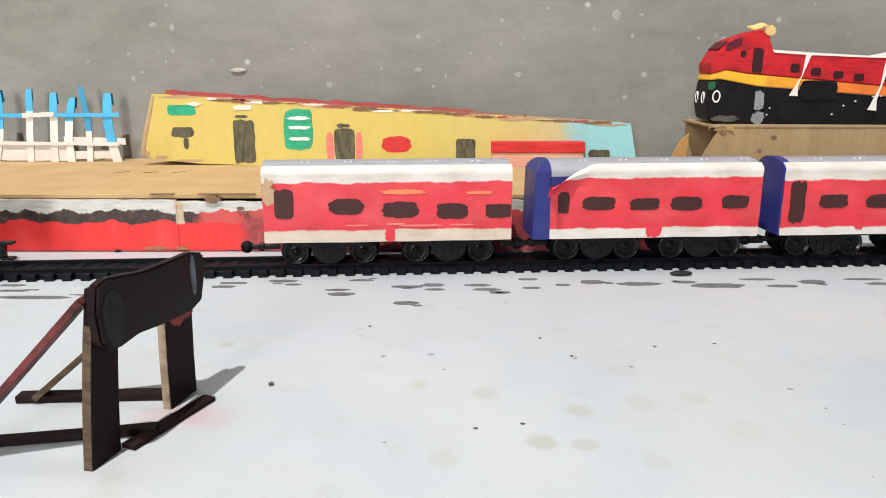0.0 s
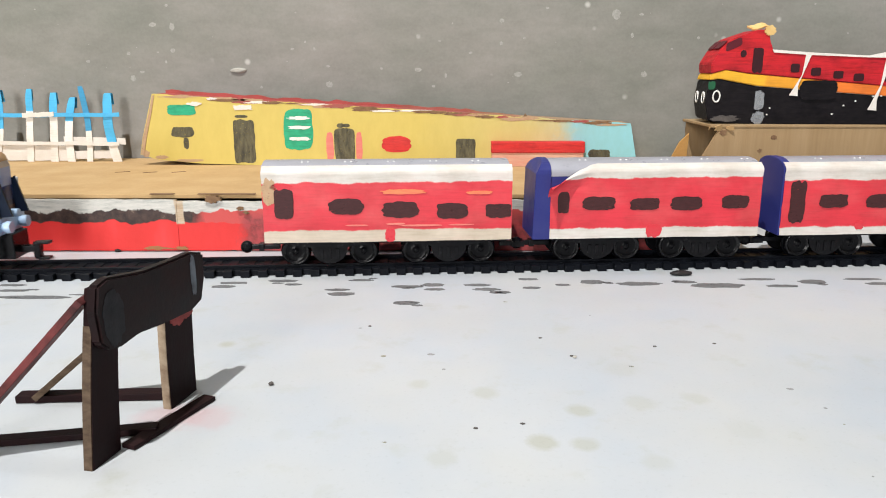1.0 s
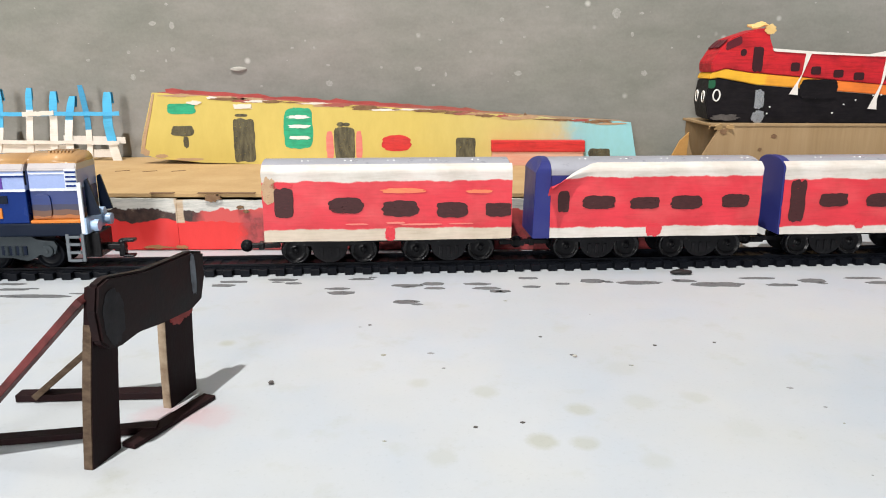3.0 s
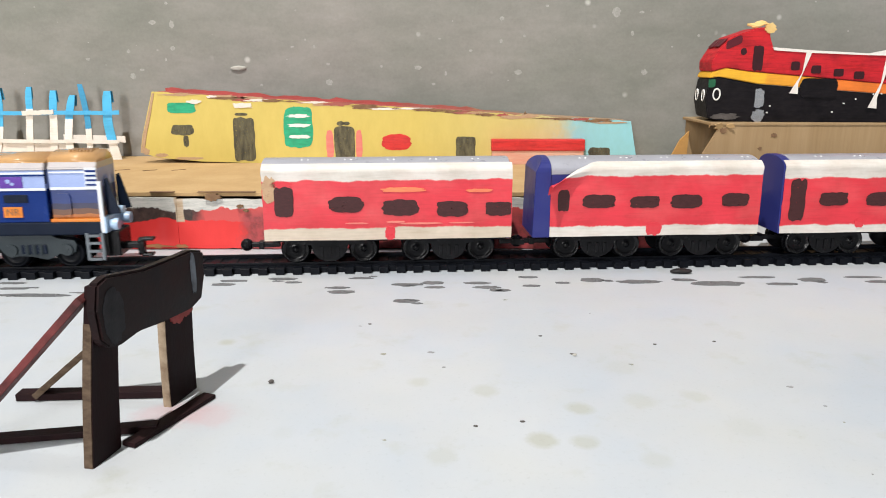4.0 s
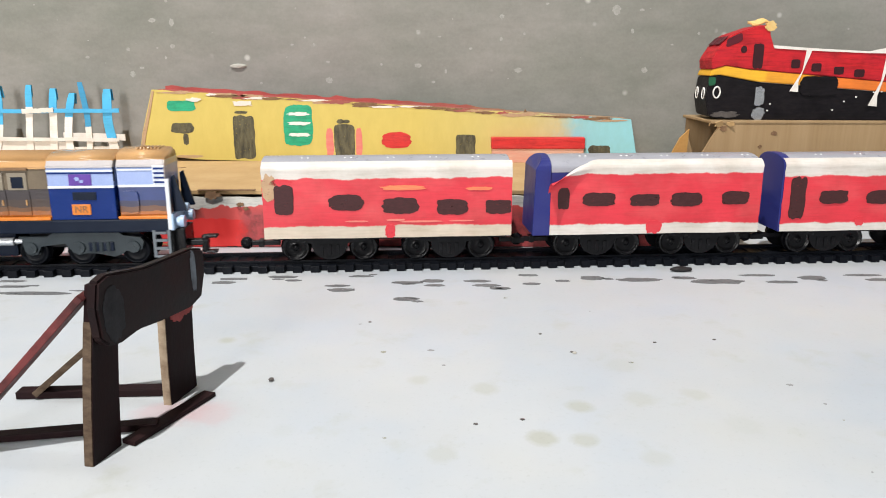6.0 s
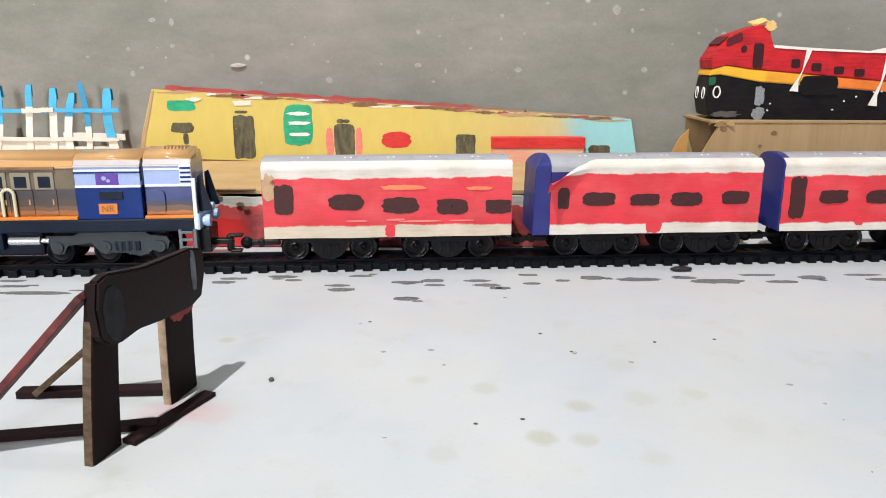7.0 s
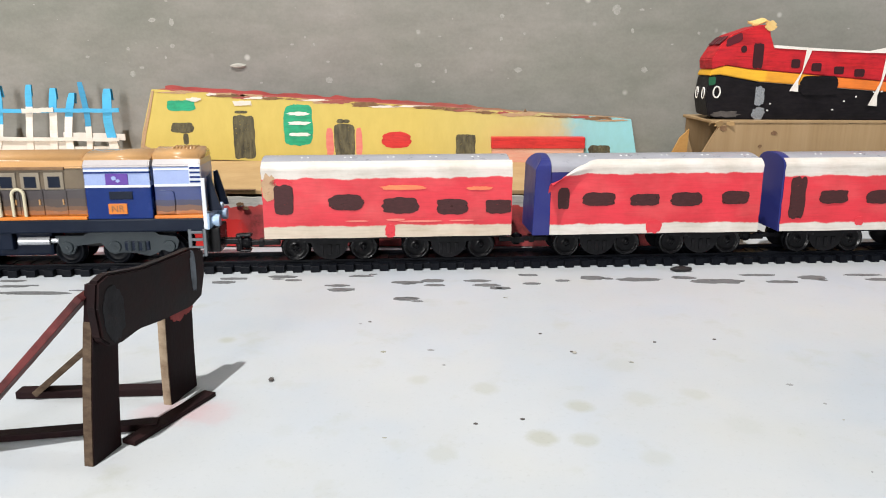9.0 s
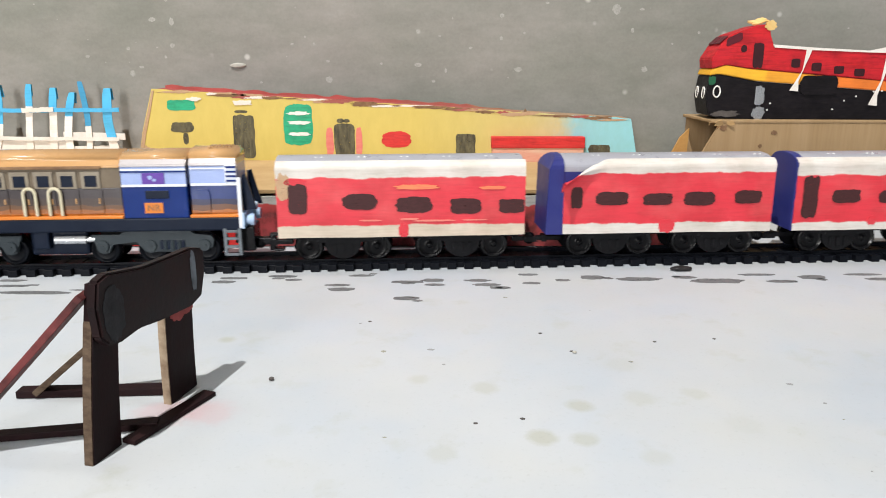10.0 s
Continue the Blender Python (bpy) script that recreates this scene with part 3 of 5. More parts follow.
LOCO_DARK = bands("loco_door_colour_bands", 0.044, 0.066, [(0.044, (0.42, 0.15, 0.025)), (0.0462, (0.27, 0.095, 0.022)), (0.0490, (0.12, 0.055, 0.022)), (0.0520, (0.045, 0.028, 0.022)), (0.057, (0.028, 0.021, 0.024))], 0.006, 70.0, 0.3, mottle=(0.05, 0.03, 0.025))
LOCO_HOOD = surface("loco_olive_hood", (0.17, 0.135, 0.095), (0.08, 0.06, 0.045), 0.25, 40, 900, depth=0.00003, spec=0.15)
LOCO_SILL = surface("loco_grey_sill", (0.25, 0.215, 0.165), (0.17, 0.14, 0.105), 0.3, 60, 900, depth=0.00004, spec=0.2)
LOCO_ORANGE = surface("loco_orange", (0.64, 0.20, 0.03), (0.5, 0.14, 0.025), 0.3, 60, 900, depth=0.00005)
LOCO_FRAME = surface("loco_grey_frame", (0.004, 0.008, 0.020), (0.009, 0.015, 0.030), 0.35, 60, 900, depth=0.00006, spec=0.12)
LOCO_BOGIE = surface("loco_grey_bogie", (0.022, 0.030, 0.036), (0.040, 0.050, 0.056), 0.4, 60, 900, depth=0.00006, spec=0.2)
LOCO_LADDER = surface("loco_grey_ladder", (0.13, 0.15, 0.17), (0.10, 0.115, 0.13), 0.4, 60, 900, depth=0.00006)
LOCO_WHITE = surface("loco_white_trim", (0.72, 0.75, 0.8), (0.6, 0.64, 0.7), 0.3, 60, 900, depth=0.00004)
# pale colour carries the highlight that runs along the roof shoulder
LOCO_SHOULDER_SHEEN = surface("loco_shoulder_sheen", (0.46, 0.43, 0.43), (0.38, 0.36, 0.38), 0.18, 60, 900, depth=0.00004, coat=0.4)
LOCO_PURPLE = surface("loco_purple_panel", (0.09, 0.03, 0.26), (0.12, 0.05, 0.33), 0.3, 90, 900)
LOCO_ICE = surface("loco_ice_blue", (0.38, 0.52, 0.70), (0.30, 0.42, 0.6), 0.25, 60, 900, depth=0.00005, coat=0.3)
SILVER = surface("silver_tank", (0.6, 0.62, 0.65), (0.5, 0.52, 0.55), 0.22, 60, 900, metal=0.8)
YELLOW_TRIM = surface("cream_trim", (0.62, 0.58, 0.44), (0.52, 0.46, 0.30), 0.35, 60, 900)


def locomotive():
    c = thing("toy_locomotive", on_track(-0.3511), "blue plastic toy diesel locomotive with tan roof", "toy locomotive")
    part("frame", slab(bmesh.new(), -0.262, 0.0, -0.0205, 0.0205, 0.0325, 0.0424, 0.0012), LOCO_FRAME, c)
    for x0, x1 in ((-0.262, -0.083), (-0.0355, -0.001)):
        part("footplate", slab(bmesh.new(), x0, x1, -0.0212, 0.0212, 0.0424, 0.0446, 0.0005), LOCO_ORANGE, c)

    def hull(name, x0, x1, w, z0, zs, zt, lower, upper, zsplit, shoulder):
        bm = slab(bmesh.new(), x0, x1, -w, w, z0, zsplit, 0.0008)
        body = part(name, bm, lower, c)
        bm = extrude_outline(bmesh.new(), arch(w, zsplit, zs, zs + 0.0012, 6), x1 - x0 - 0.0006, lambda a, b, d: (x0 + 0.0003 + d, a, b))
        part("upper_band", bm, upper, body)
        bm = extrude_outline(bmesh.new(), [(-w - 0.0006, zs - 0.001), (-w - 0.0006, zs + 0.0006), (-w + 0.0026, zs + 0.0050), (w - 0.0026, zs + 0.0050), (w + 0.0006, zs + 0.0006), (w + 0.0006, zs - 0.001)], x1 - x0, lambda a, b, d: (x0 + d, a, b))
        bmesh.ops.bevel(bm, geom=list(bm.edges), offset=0.0006, segments=2, affect="EDGES")
        part("roof_shoulder", bm, shoulder, body)
        bm = extrude_outline(bmesh.new(), arch(w - 0.0022, zs + 0.0042, zs + 0.0058, zt, 16), x1 - x0 + 0.0004, lambda a, b, d: (x0 - 0.0002 + d, a, b))
        bmesh.ops.bevel(bm, geom=[e for e in bm.edges if abs(e.verts[0].co.x - e.verts[1].co.x) < 1e-6 and max(v.co.z for v in e.verts) > zs + 0.006], offset=0.0014, segments=2, affect="EDGES")
        part("roof", bm, LOCO_TAN, body, "glossy tan roof", True)
        return body

    nose = hull("short_hood", -0.0350, -0.0015, 0.0178, 0.0446, 0.0805, 0.0925, LOCO_NOSE, LOCO_PALE, 0.0662, LOCO_SHOULDER_SHEEN)
    cab = hull("cab", -0.0825, -0.0365, 0.0205, 0.0424, 0.0805, 0.0905, LOCO_BLUE, LOCO_PALE, 0.0662, LOCO_SHOULDER_SHEEN)
    hood = hull("long_hood", -0.255, -0.0835, 0.0170, 0.0446, 0.0795, 0.0905, LOCO_DARK, LOCO_HOOD, 0.0645, LOCO_TAN)
    # cab side: white lines, purple panel, number slot and plate
    y = -0.0205
    for z0, z1 in ((0.0655, 0.0672), (0.0772, 0.0785)):
        part("white_line", slab(bmesh.new(), -0.0823, -0.0367, y - 0.0005, y + 0.001, z0, z1), LOCO_WHITE, cab)
    part("dark_line", slab(bmesh.new(), -0.0823, -0.0367, y - 0.0004, y + 0.001, 0.0757, 0.0768), LOCO_BLUE, cab)
    emblem = part("emblem_panel", slab(bmesh.new(), -0.0675, -0.0518, y - 0.0006, y + 0.001, 0.0674, 0.0755, 0.0002), LOCO_PURPLE, cab, "purple emblem panel")
    for dx, dz, s in ((-0.0615, 0.0722, 0.0034), (-0.0588, 0.0704, 0.0026)):
        stroke("emblem_mark", emblem, y - 0.0005, dx, dz, s, s * 0.8, dx * 900, LOCO_PALE, 2, 0.4, 0.0004)
    part("number_slot", slab(bmesh.new(), -0.066, -0.0495, y - 0.0007, y + 0.001, 0.0568, 0.0625, 0.0003), LOCO_FRAME, cab)
    plate = part("plate", slab(bmesh.new(), -0.0672, -0.0542, y - 0.0009, y + 0.001, 0.0462, 0.0538, 0.0002), LOCO_ORANGE, cab, "orange plate lettered NR")
    txt = bpy.data.curves.new("letters", "FONT")
    txt.body, txt.size, txt.extrude, txt.align_x, txt.align_y = "NR", 0.0068, 0.0001, "CENTER", "CENTER"
    txt.materials.append(CARD_DARK)
    letters = new("letters", txt)
    letters.parent = plate
    letters.matrix_local = pose(-0.0607, y - 0.00105, 0.050, 90, 0, 0)
    # short hood: door, louvres, lines
    y = -0.0178
    part("white_line", slab(bmesh.new(), -0.0345, -0.0018, y - 0.0005, y + 0.001, 0.0655, 0.0672), LOCO_WHITE, nose)
    part("white_line", slab(bmesh.new(), -0.0345, -0.0018, y - 0.0005, y + 0.001, 0.0775, 0.0785), LOCO_WHITE, nose)
    bm = extrude_outline(bmesh.new(), wobbly(-0.0268, 0.0545, 0.012, 0.0165, 2, 5, 0.0), 0.0014, lambda a, b, d: (a, y - d, b))
    part("door", bm, LOCO_NOSE, nose)
    grille = part("louvre_panel", slab(bmesh.new(), -0.0095, -0.0012, y - 0.0009, y + 0.001, 0.0655, 0.0812, 0.0003), LOCO_WHITE, nose)
    for i in range(4):
        z = 0.0683 + i * 0.0033
        part("louvre", slab(bmesh.new(), -0.0088, -0.0014, y - 0.0014, y, z, z + 0.0014), LOCO_BLUE, grille)
    bm = bmesh.new()
    for i in range(7):
        slab(bm, -0.022 + i * 0.0025, -0.0208 + i * 0.0025, -0.010, 0.004, 0.0915, 0.0932, 0.0002)
    part("roof_grille", bm, LOCO_TAN, nose)
    part("windscreen", slab(bmesh.new(), -0.037, -0.0362, -0.0195, -0.0182, 0.07, 0.08), BLACK_PLASTIC, cab)
    # long hood: door panels, windows, handrails
    y = -0.0170
    for i in range(9):
        x = -0.1045 - i * 0.0165
        door = part("engine_door", slab(bmesh.new(), x - 0.0075, x + 0.0075, y - 0.0006, y + 0.001, 0.0455, 0.0635, 0.0003), LOCO_DARK, hood)
        frame_p = part("window_frame", slab(bmesh.new(), x - 0.0068, x + 0.0068, y - 0.0010, y + 0.001, 0.0640, 0.0765, 0.0005), LOCO_SILL, hood)
        part("window_pane", slab(bmesh.new(), x - 0.0042, x + 0.0042, y - 0.0013, y, 0.0655, 0.0735, 0.0003), LOCO_FRAME, frame_p)
        part("latch", slab(bmesh.new(), x + 0.0045, x + 0.0055, y - 0.0013, y, 0.053, 0.057), LOCO_TAN, door)
    part("gutter", slab(bmesh.new(), -0.255, -0.0965, y - 0.0018, y + 0.001, 0.0782, 0.0802, 0.0004), CARD_DARK, hood, "dark brown gutter strip")
    for x in (-0.1475, -0.1300, -0.198, -0.216):
        bm = bmesh.new()
        pts = [(x - 0.0042, 0.0448)] + [(x - 0.0042 * math.cos(math.pi * i / 8), 0.0605 + 0.0042 * math.sin(math.pi * i / 8)) for i in range(9)] + [(x + 0.0042, 0.0448)]
        for (a, b), (a2, b2) in zip(pts, pts[1:]):
            rod(bm, (a, -0.0195, b), (a2, -0.0195, b2), 0.0012, n=8)
        part("handrail", bm, YELLOW_TRIM, hood)
    # front platform: rail, gusset, buffer beam, buffers, ladder, fork
    for s in (-1, 1):
        bm = slab(bmesh.new(), -0.0012, 0.0018, s * 0.0195 - 0.0012, s * 0.0195 + 0.0012, 0.034, 0.0715, 0.0008)
        part("handrail_post", bm, LOCO_WHITE, c)
        bm = extrude_outline(bmesh.new(), [(0.0015, 0.072), (0.004, 0.0735), (0.011, 0.047), (0.0015, 0.046)], 0.0016, lambda a, b, d: (a, s * 0.012 - d, b))
        part("gusset", bm, LOCO_FRAME, c)
        bm = bmesh.new()
        rod(bm, (0.002, s * 0.0125, 0.0390), (0.0058, s * 0.0125, 0.0390), 0.0036, n=20)
        rod(bm, (0.0058, s * 0.0125, 0.0390), (0.0090, s * 0.0125, 0.0390), 0.0046, 0.0042, n=24)
        part("buffer", bm, LOCO_ICE, c, "pale blue round buffer")
        ladder = part("ladder", slab(bmesh.new(), -0.0130, -0.0106, s * 0.0198 - 0.001, s * 0.0198 + 0.001, 0.0135, 0.034, 0.0003), LOCO_LADDER, c)
        part("stile", slab(bmesh.new(), -0.0025, -0.0001, s * 0.0198 - 0.001, s * 0.0198 + 0.001, 0.0135, 0.034, 0.0003), LOCO_LADDER, ladder)
        for z in (0.0135, 0.0195, 0.0255, 0.031):
            part("rung", slab(bmesh.new(), -0.0106, -0.0025, s * 0.0198 - 0.0022, s * 0.0198 + 0.001, z, z + 0.0018, 0.0003), LOCO_LADDER, ladder)
    part("buffer_beam", slab(bmesh.new(), 0.0, 0.003, -0.0205, 0.0205, 0.0335, 0.0455, 0.0008), LOCO_ICE, c)
    part("headlight", rod(bmesh.new(), (0.003, 0, 0.0475), (0.009, 0, 0.0475), 0.0030, n=18), LOCO_ICE, c)
    bm = slab(bmesh.new(), -0.002, 0.022, -0.0035, 0.0035, 0.018, 0.0225, 0.0008)
    slab(bm, 0.017, 0.022, -0.0035, 0.0035, 0.0122, 0.0258, 0.0018)
    slab(bm, 0.020, 0.0292, -0.0035, 0.0035, 0.0236, 0.0258, 0.0008)
    slab(bm, 0.020, 0.0282, -0.0035, 0.0035, 0.0118, 0.0138, 0.0008)
    part("fork_coupler", bm, BLACK_PLASTIC, c)
    part("coupler_box", slab(bmesh.new(), -0.004, 0.008, -0.012, 0.012, 0.0145, 0.0335, 0.001), BLACK_PLASTIC, c)
    # air tank between the bogies, and the three-axle bogies
    for s in (-1, 1):
        bm = rod(bmesh.new(), (-0.134, s * 0.0175, 0.0265), (-0.112, s * 0.0175, 0.0265), 0.0032, n=16)
        rod(bm, (-0.111, s * 0.0175, 0.0265), (-0.106, s * 0.0175, 0.0265), 0.0020, n=12)
        part("air_tank", bm, SILVER, c)
    part("fuel_tank", slab(bmesh.new(), -0.153, -0.112, -0.0145, 0.0145, 0.0145, 0.0325, 0.002), LOCO_FRAME, c)
    part("equipment_box", slab(bmesh.new(), -0.149, -0.138, -0.0195, 0.0195, 0.020, 0.036, 0.001), LOCO_FRAME, c)
    for base, flip in ((-0.0645, 1), (-0.2015, -1)):
        truck = part("bogie", slab(bmesh.new(), base - 0.04, base + 0.04, -0.011, 0.011, 0.020, 0.0322, 0.001), BLACK_PLASTIC, c)
        for s in (-1, 1):
            pts = [(-0.044, 0.030), (-0.042, 0.0245), (-0.0395, 0.017), (-0.036, 0.0158), (-0.032, 0.0165), (-0.029, 0.0225), (-0.012, 0.0245),
                   (-0.0065, 0.0175), (-0.003, 0.0158), (0.003, 0.0170), (0.012, 0.0165), (0.022, 0.0140), (0.028, 0.0160), (0.031, 0.0185),
                   (0.0375, 0.0175), (0.0425, 0.0195), (0.044, 0.025), (0.042, 0.0285), (0.030, 0.030), (0.027, 0.0322), (-0.020, 0.0322), (-0.024, 0.030)]
            bm = extrude_outline(bmesh.new(), [(base + flip * a, b) for a, b in pts], 0.003, lambda a, b, d: (a, s * (0.0155 + d), b))
            side = part("side_frame", bm, LOCO_BOGIE, truck)
            for a in (-0.036, -0.002, 0.037):
                x = base + flip * a
                bm = rod(bmesh.new(), (x, s * 0.018, 0.0215), (x, s * 0.0202, 0.0215), 0.0046, 0.0042, n=18)
                rod(bm, (x, s * 0.0198, 0.0215), (x, s * 0.0206, 0.0215), 0.0013, n=10)
                part("axle_box", bm, LOCO_BOGIE, side)
            bm = slab(bmesh.new(), base + flip * 0.014 - 0.009, base + flip * 0.014 + 0.009, min(s * 0.018, s * 0.0196), max(s * 0.018, s * 0.0196), 0.0185, 0.0255, 0.0008)
            part("spring_box", bm, LOCO_FRAME, side)
            for k in range(3):
                x = base + flip * 0.014 + (k - 1) * 0.005
                part("spring", rod(bmesh.new(), (x, s * 0.0192, 0.0185), (x, s * 0.0192, 0.0255), 0.0016, n=10), LOCO_BOGIE, side)
        for a in (-0.036, -0.002, 0.037):
            for y in (-0.0128, 0.0128):
                add_wheel(c, base + flip * a, y, mesh=MATT_WHEEL)
    return c


LOCO = locomotive()

# ---- the station platform ----
PLAT_X0, PLAT_X1, PLAT_Y0, PLAT_Y1, PLAT_Z = -0.75, 0.25, 0.612, 0.863, 0.049


def platform_paint():
    """Red below, a ragged black wash above it, worn white on top; the end near the seam is bare and maroon."""
    m, nodes, links, bsdf = shader("platform_front_paint")

    def calc(op, a, b=0.0, c=0.0):
        n = nodes.new("ShaderNodeMath")
        n.operation = op
        for socket, v in zip(n.inputs, (a, b, c)):
            if isinstance(v, (int, float)):
                socket.default_value = v
            else:
                links.new(v, socket)
        return n.outputs[0]

    def step(v, a, b):
        n = nodes.new("ShaderNodeMapRange")
        n.inputs["From Min"].default_value, n.inputs["From Max"].default_value = a, b
        links.new(v, n.inputs["Value"])
        return n.outputs[0]

    co = nodes.new("ShaderNodeTexCoord")
    split = nodes.new("ShaderNodeSeparateXYZ")
    links.new(co.outputs["Object"], split.inputs[0])
    x, z = split.outputs[0], split.outputs[2]
    slow = noise_node(nodes, links, stretched(nodes, links, (26, 1, 10)), 1.0, 3.0).outputs[0]
    rag = noise_node(nodes, links, stretched(nodes, links, (58, 1, 40)), 1.0, 5.0, 0.55).outputs[0]
    grain = noise_node(nodes, links, stretched(nodes, links, (60, 60, 420)), 1.0, 6.0, 0.7).outputs[0]
    blot = noise_node(nodes, links, stretched(nodes, links, (130, 1, 130)), 1.0, 5.0, 0.65).outputs[0]
    red = ramp(nodes, links, slow, [(0.3, (0.60, 0.022, 0.018)), (0.55, (0.68, 0.028, 0.026)), (0.7, (0.70, 0.05, 0.05))])
    white = ramp(nodes, links, grain, [(0.3, (0.34, 0.35, 0.33)), (0.5, (0.55, 0.54, 0.50)), (0.7, (0.64, 0.62, 0.58))])
    black = ramp(nodes, links, blot, [(0.35, (0.022, 0.012, 0.011)), (0.62, (0.07, 0.04, 0.032)), (0.7, (0.20, 0.15, 0.11))])
    bare = ramp(nodes, links, grain, [(0.3, (0.40, 0.28, 0.17)), (0.7, (0.60, 0.50, 0.38))])
    low = calc("MULTIPLY_ADD", calc("SUBTRACT", slow, 0.5), 0.022, 0.0258)
    high = calc("MULTIPLY_ADD", calc("SUBTRACT", rag, 0.5), 0.020, 0.0345)
    over_low = step(calc("SUBTRACT", z, low), -0.0004, 0.0004)
    over_high = step(calc("SUBTRACT", z, high), -0.0005, 0.0005)
    far_end = step(calc("MULTIPLY_ADD", rag, 0.02, x), -0.200, -0.190)
    band = mixed(nodes, links, far_end, black, (0.55, 0.07, 0.065))
    base = mixed(nodes, links, over_low, red, band)
    base = mixed(nodes, links, over_high, base, white)
    # a bare strip where two cards meet
    seam = calc("MULTIPLY", step(calc("ABSOLUTE", calc("ADD", calc("MULTIPLY_ADD", rag, 0.006, x), 0.2185)), 0.0040, 0.0030), step(z, 0.0235, 0.0245))
    base = mixed(nodes, links, seam, base, bare)
    maroon = calc("MULTIPLY", step(calc("MULTIPLY_ADD", blot, 0.03, x), -0.158, -0.148), step(z, 0.036, 0.028))
    base = mixed(nodes, links, calc("MULTIPLY", maroon, 0.85), base, ramp(nodes, links, blot, [(0.4, (0.10, 0.03, 0.03)), (0.6, (0.34, 0.05, 0.055))]))
    links.new(base, bsdf.inputs["Base Color"])
    bsdf.inputs["Roughness"].default_value = 0.6
    relief(nodes, links, bsdf, blot, 0.0006, 0.5)
    return m


def platform():
    p = thing("station_platform", pose(0, 0, 0), "cardboard station platform with red and white painted front", "platform")
    bm = bmesh.new()
    slab(bm, PLAT_X0, PLAT_X1, PLAT_Y0 - 0.002, PLAT_Y1, PLAT_Z - 0.0035, PLAT_Z, 0.0006)
    part("top", bm, CARD, p, "bare brown cardboard top")
    for x in (PLAT_X0 + 0.004, PLAT_X1 - 0.004):
        part("end_panel", slab(bmesh.new(), x - 0.002, x + 0.002, PLAT_Y0 + 0.002, PLAT_Y1 - 0.002, 0, PLAT_Z - 0.0035), CARD_FLUTE, p)
    part("back_panel", slab(bmesh.new(), PLAT_X0 + 0.006, PLAT_X1 - 0.006, PLAT_Y1 - 0.005, PLAT_Y1 - 0.001, 0, PLAT_Z - 0.0035), CARD_FLUTE, p)
    mat = platform_paint()
    for x0, x1, dy, dz in ((PLAT_X0, -0.2235, 0.0, 0.0), (-0.2240, 0.03, 0.0006, -0.0014), (0.0305, PLAT_X1, 0.0004, -0.0006)):
        bm = bmesh.new()
        n = 60
        top = [(x0 + (x1 - x0) * i / n, PLAT_Z - 0.0042 + dz + 0.0009 * noise.noise(((x0 + (x1 - x0) * i / n) * 90, x0, 1))) for i in range(n + 1)]
        low = [(x, 0.0008 + 0.0008 * abs(noise.noise((x * 70, 5, 2)))) for x, _ in reversed(top)]
        extrude_outline(bm, top + low, 0.003, lambda a, b, d: (a, PLAT_Y0 - 0.004 + dy + d, b))
        part("front_panel", bm, mat, p, "front panel painted red below, worn white above")
    # torn scraps along the top seam and the foot
    for i, (x, z, s) in enumerate(((-0.192, 0.0455, 0.012), (-0.170, 0.0375, 0.006), (-0.165, 0.034, 0.005))):
        stroke("torn_scrap", p, PLAT_Y0 - 0.0042, x, z, s, s * 0.55, i + 71, CARD_DARK, 1.6, 0.6, 0.0014)
    for i, (x, w) in enumerate(((-0.243, 0.022), (-0.222, 0.012))):
        stroke("bare_patch", p, PLAT_Y0 - 0.0042, x, 0.0032, w, 0.0030, i + 81, STOP_EDGE0, 1.8, 0.5, 0.0006)
    for x0, x1 in ((-0.245, -0.225), (-0.205, -0.157)):
        part("seam_flap", slab(bmesh.new(), x0, x1, PLAT_Y0 - 0.0045, PLAT_Y0 + 0.0005, PLAT_Z + 0.0001, PLAT_Z + 0.0007, 0.0002), CARD_DARK, p)
    for x, y in ((-0.325, 0.745), (-0.296, 0.742), (-0.268, 0.745)):
        bm = slab(bmesh.new(), -0.007, 0.007, -0.0008, 0.0008, -0.0001, 0.0004, m=pose(x, y, PLAT_Z, 0, 0, 32))
        part("slot", bm, CARD_DARK, p)


platform()

# ---- the yellow station building ----
HOUSE_Y = 0.800


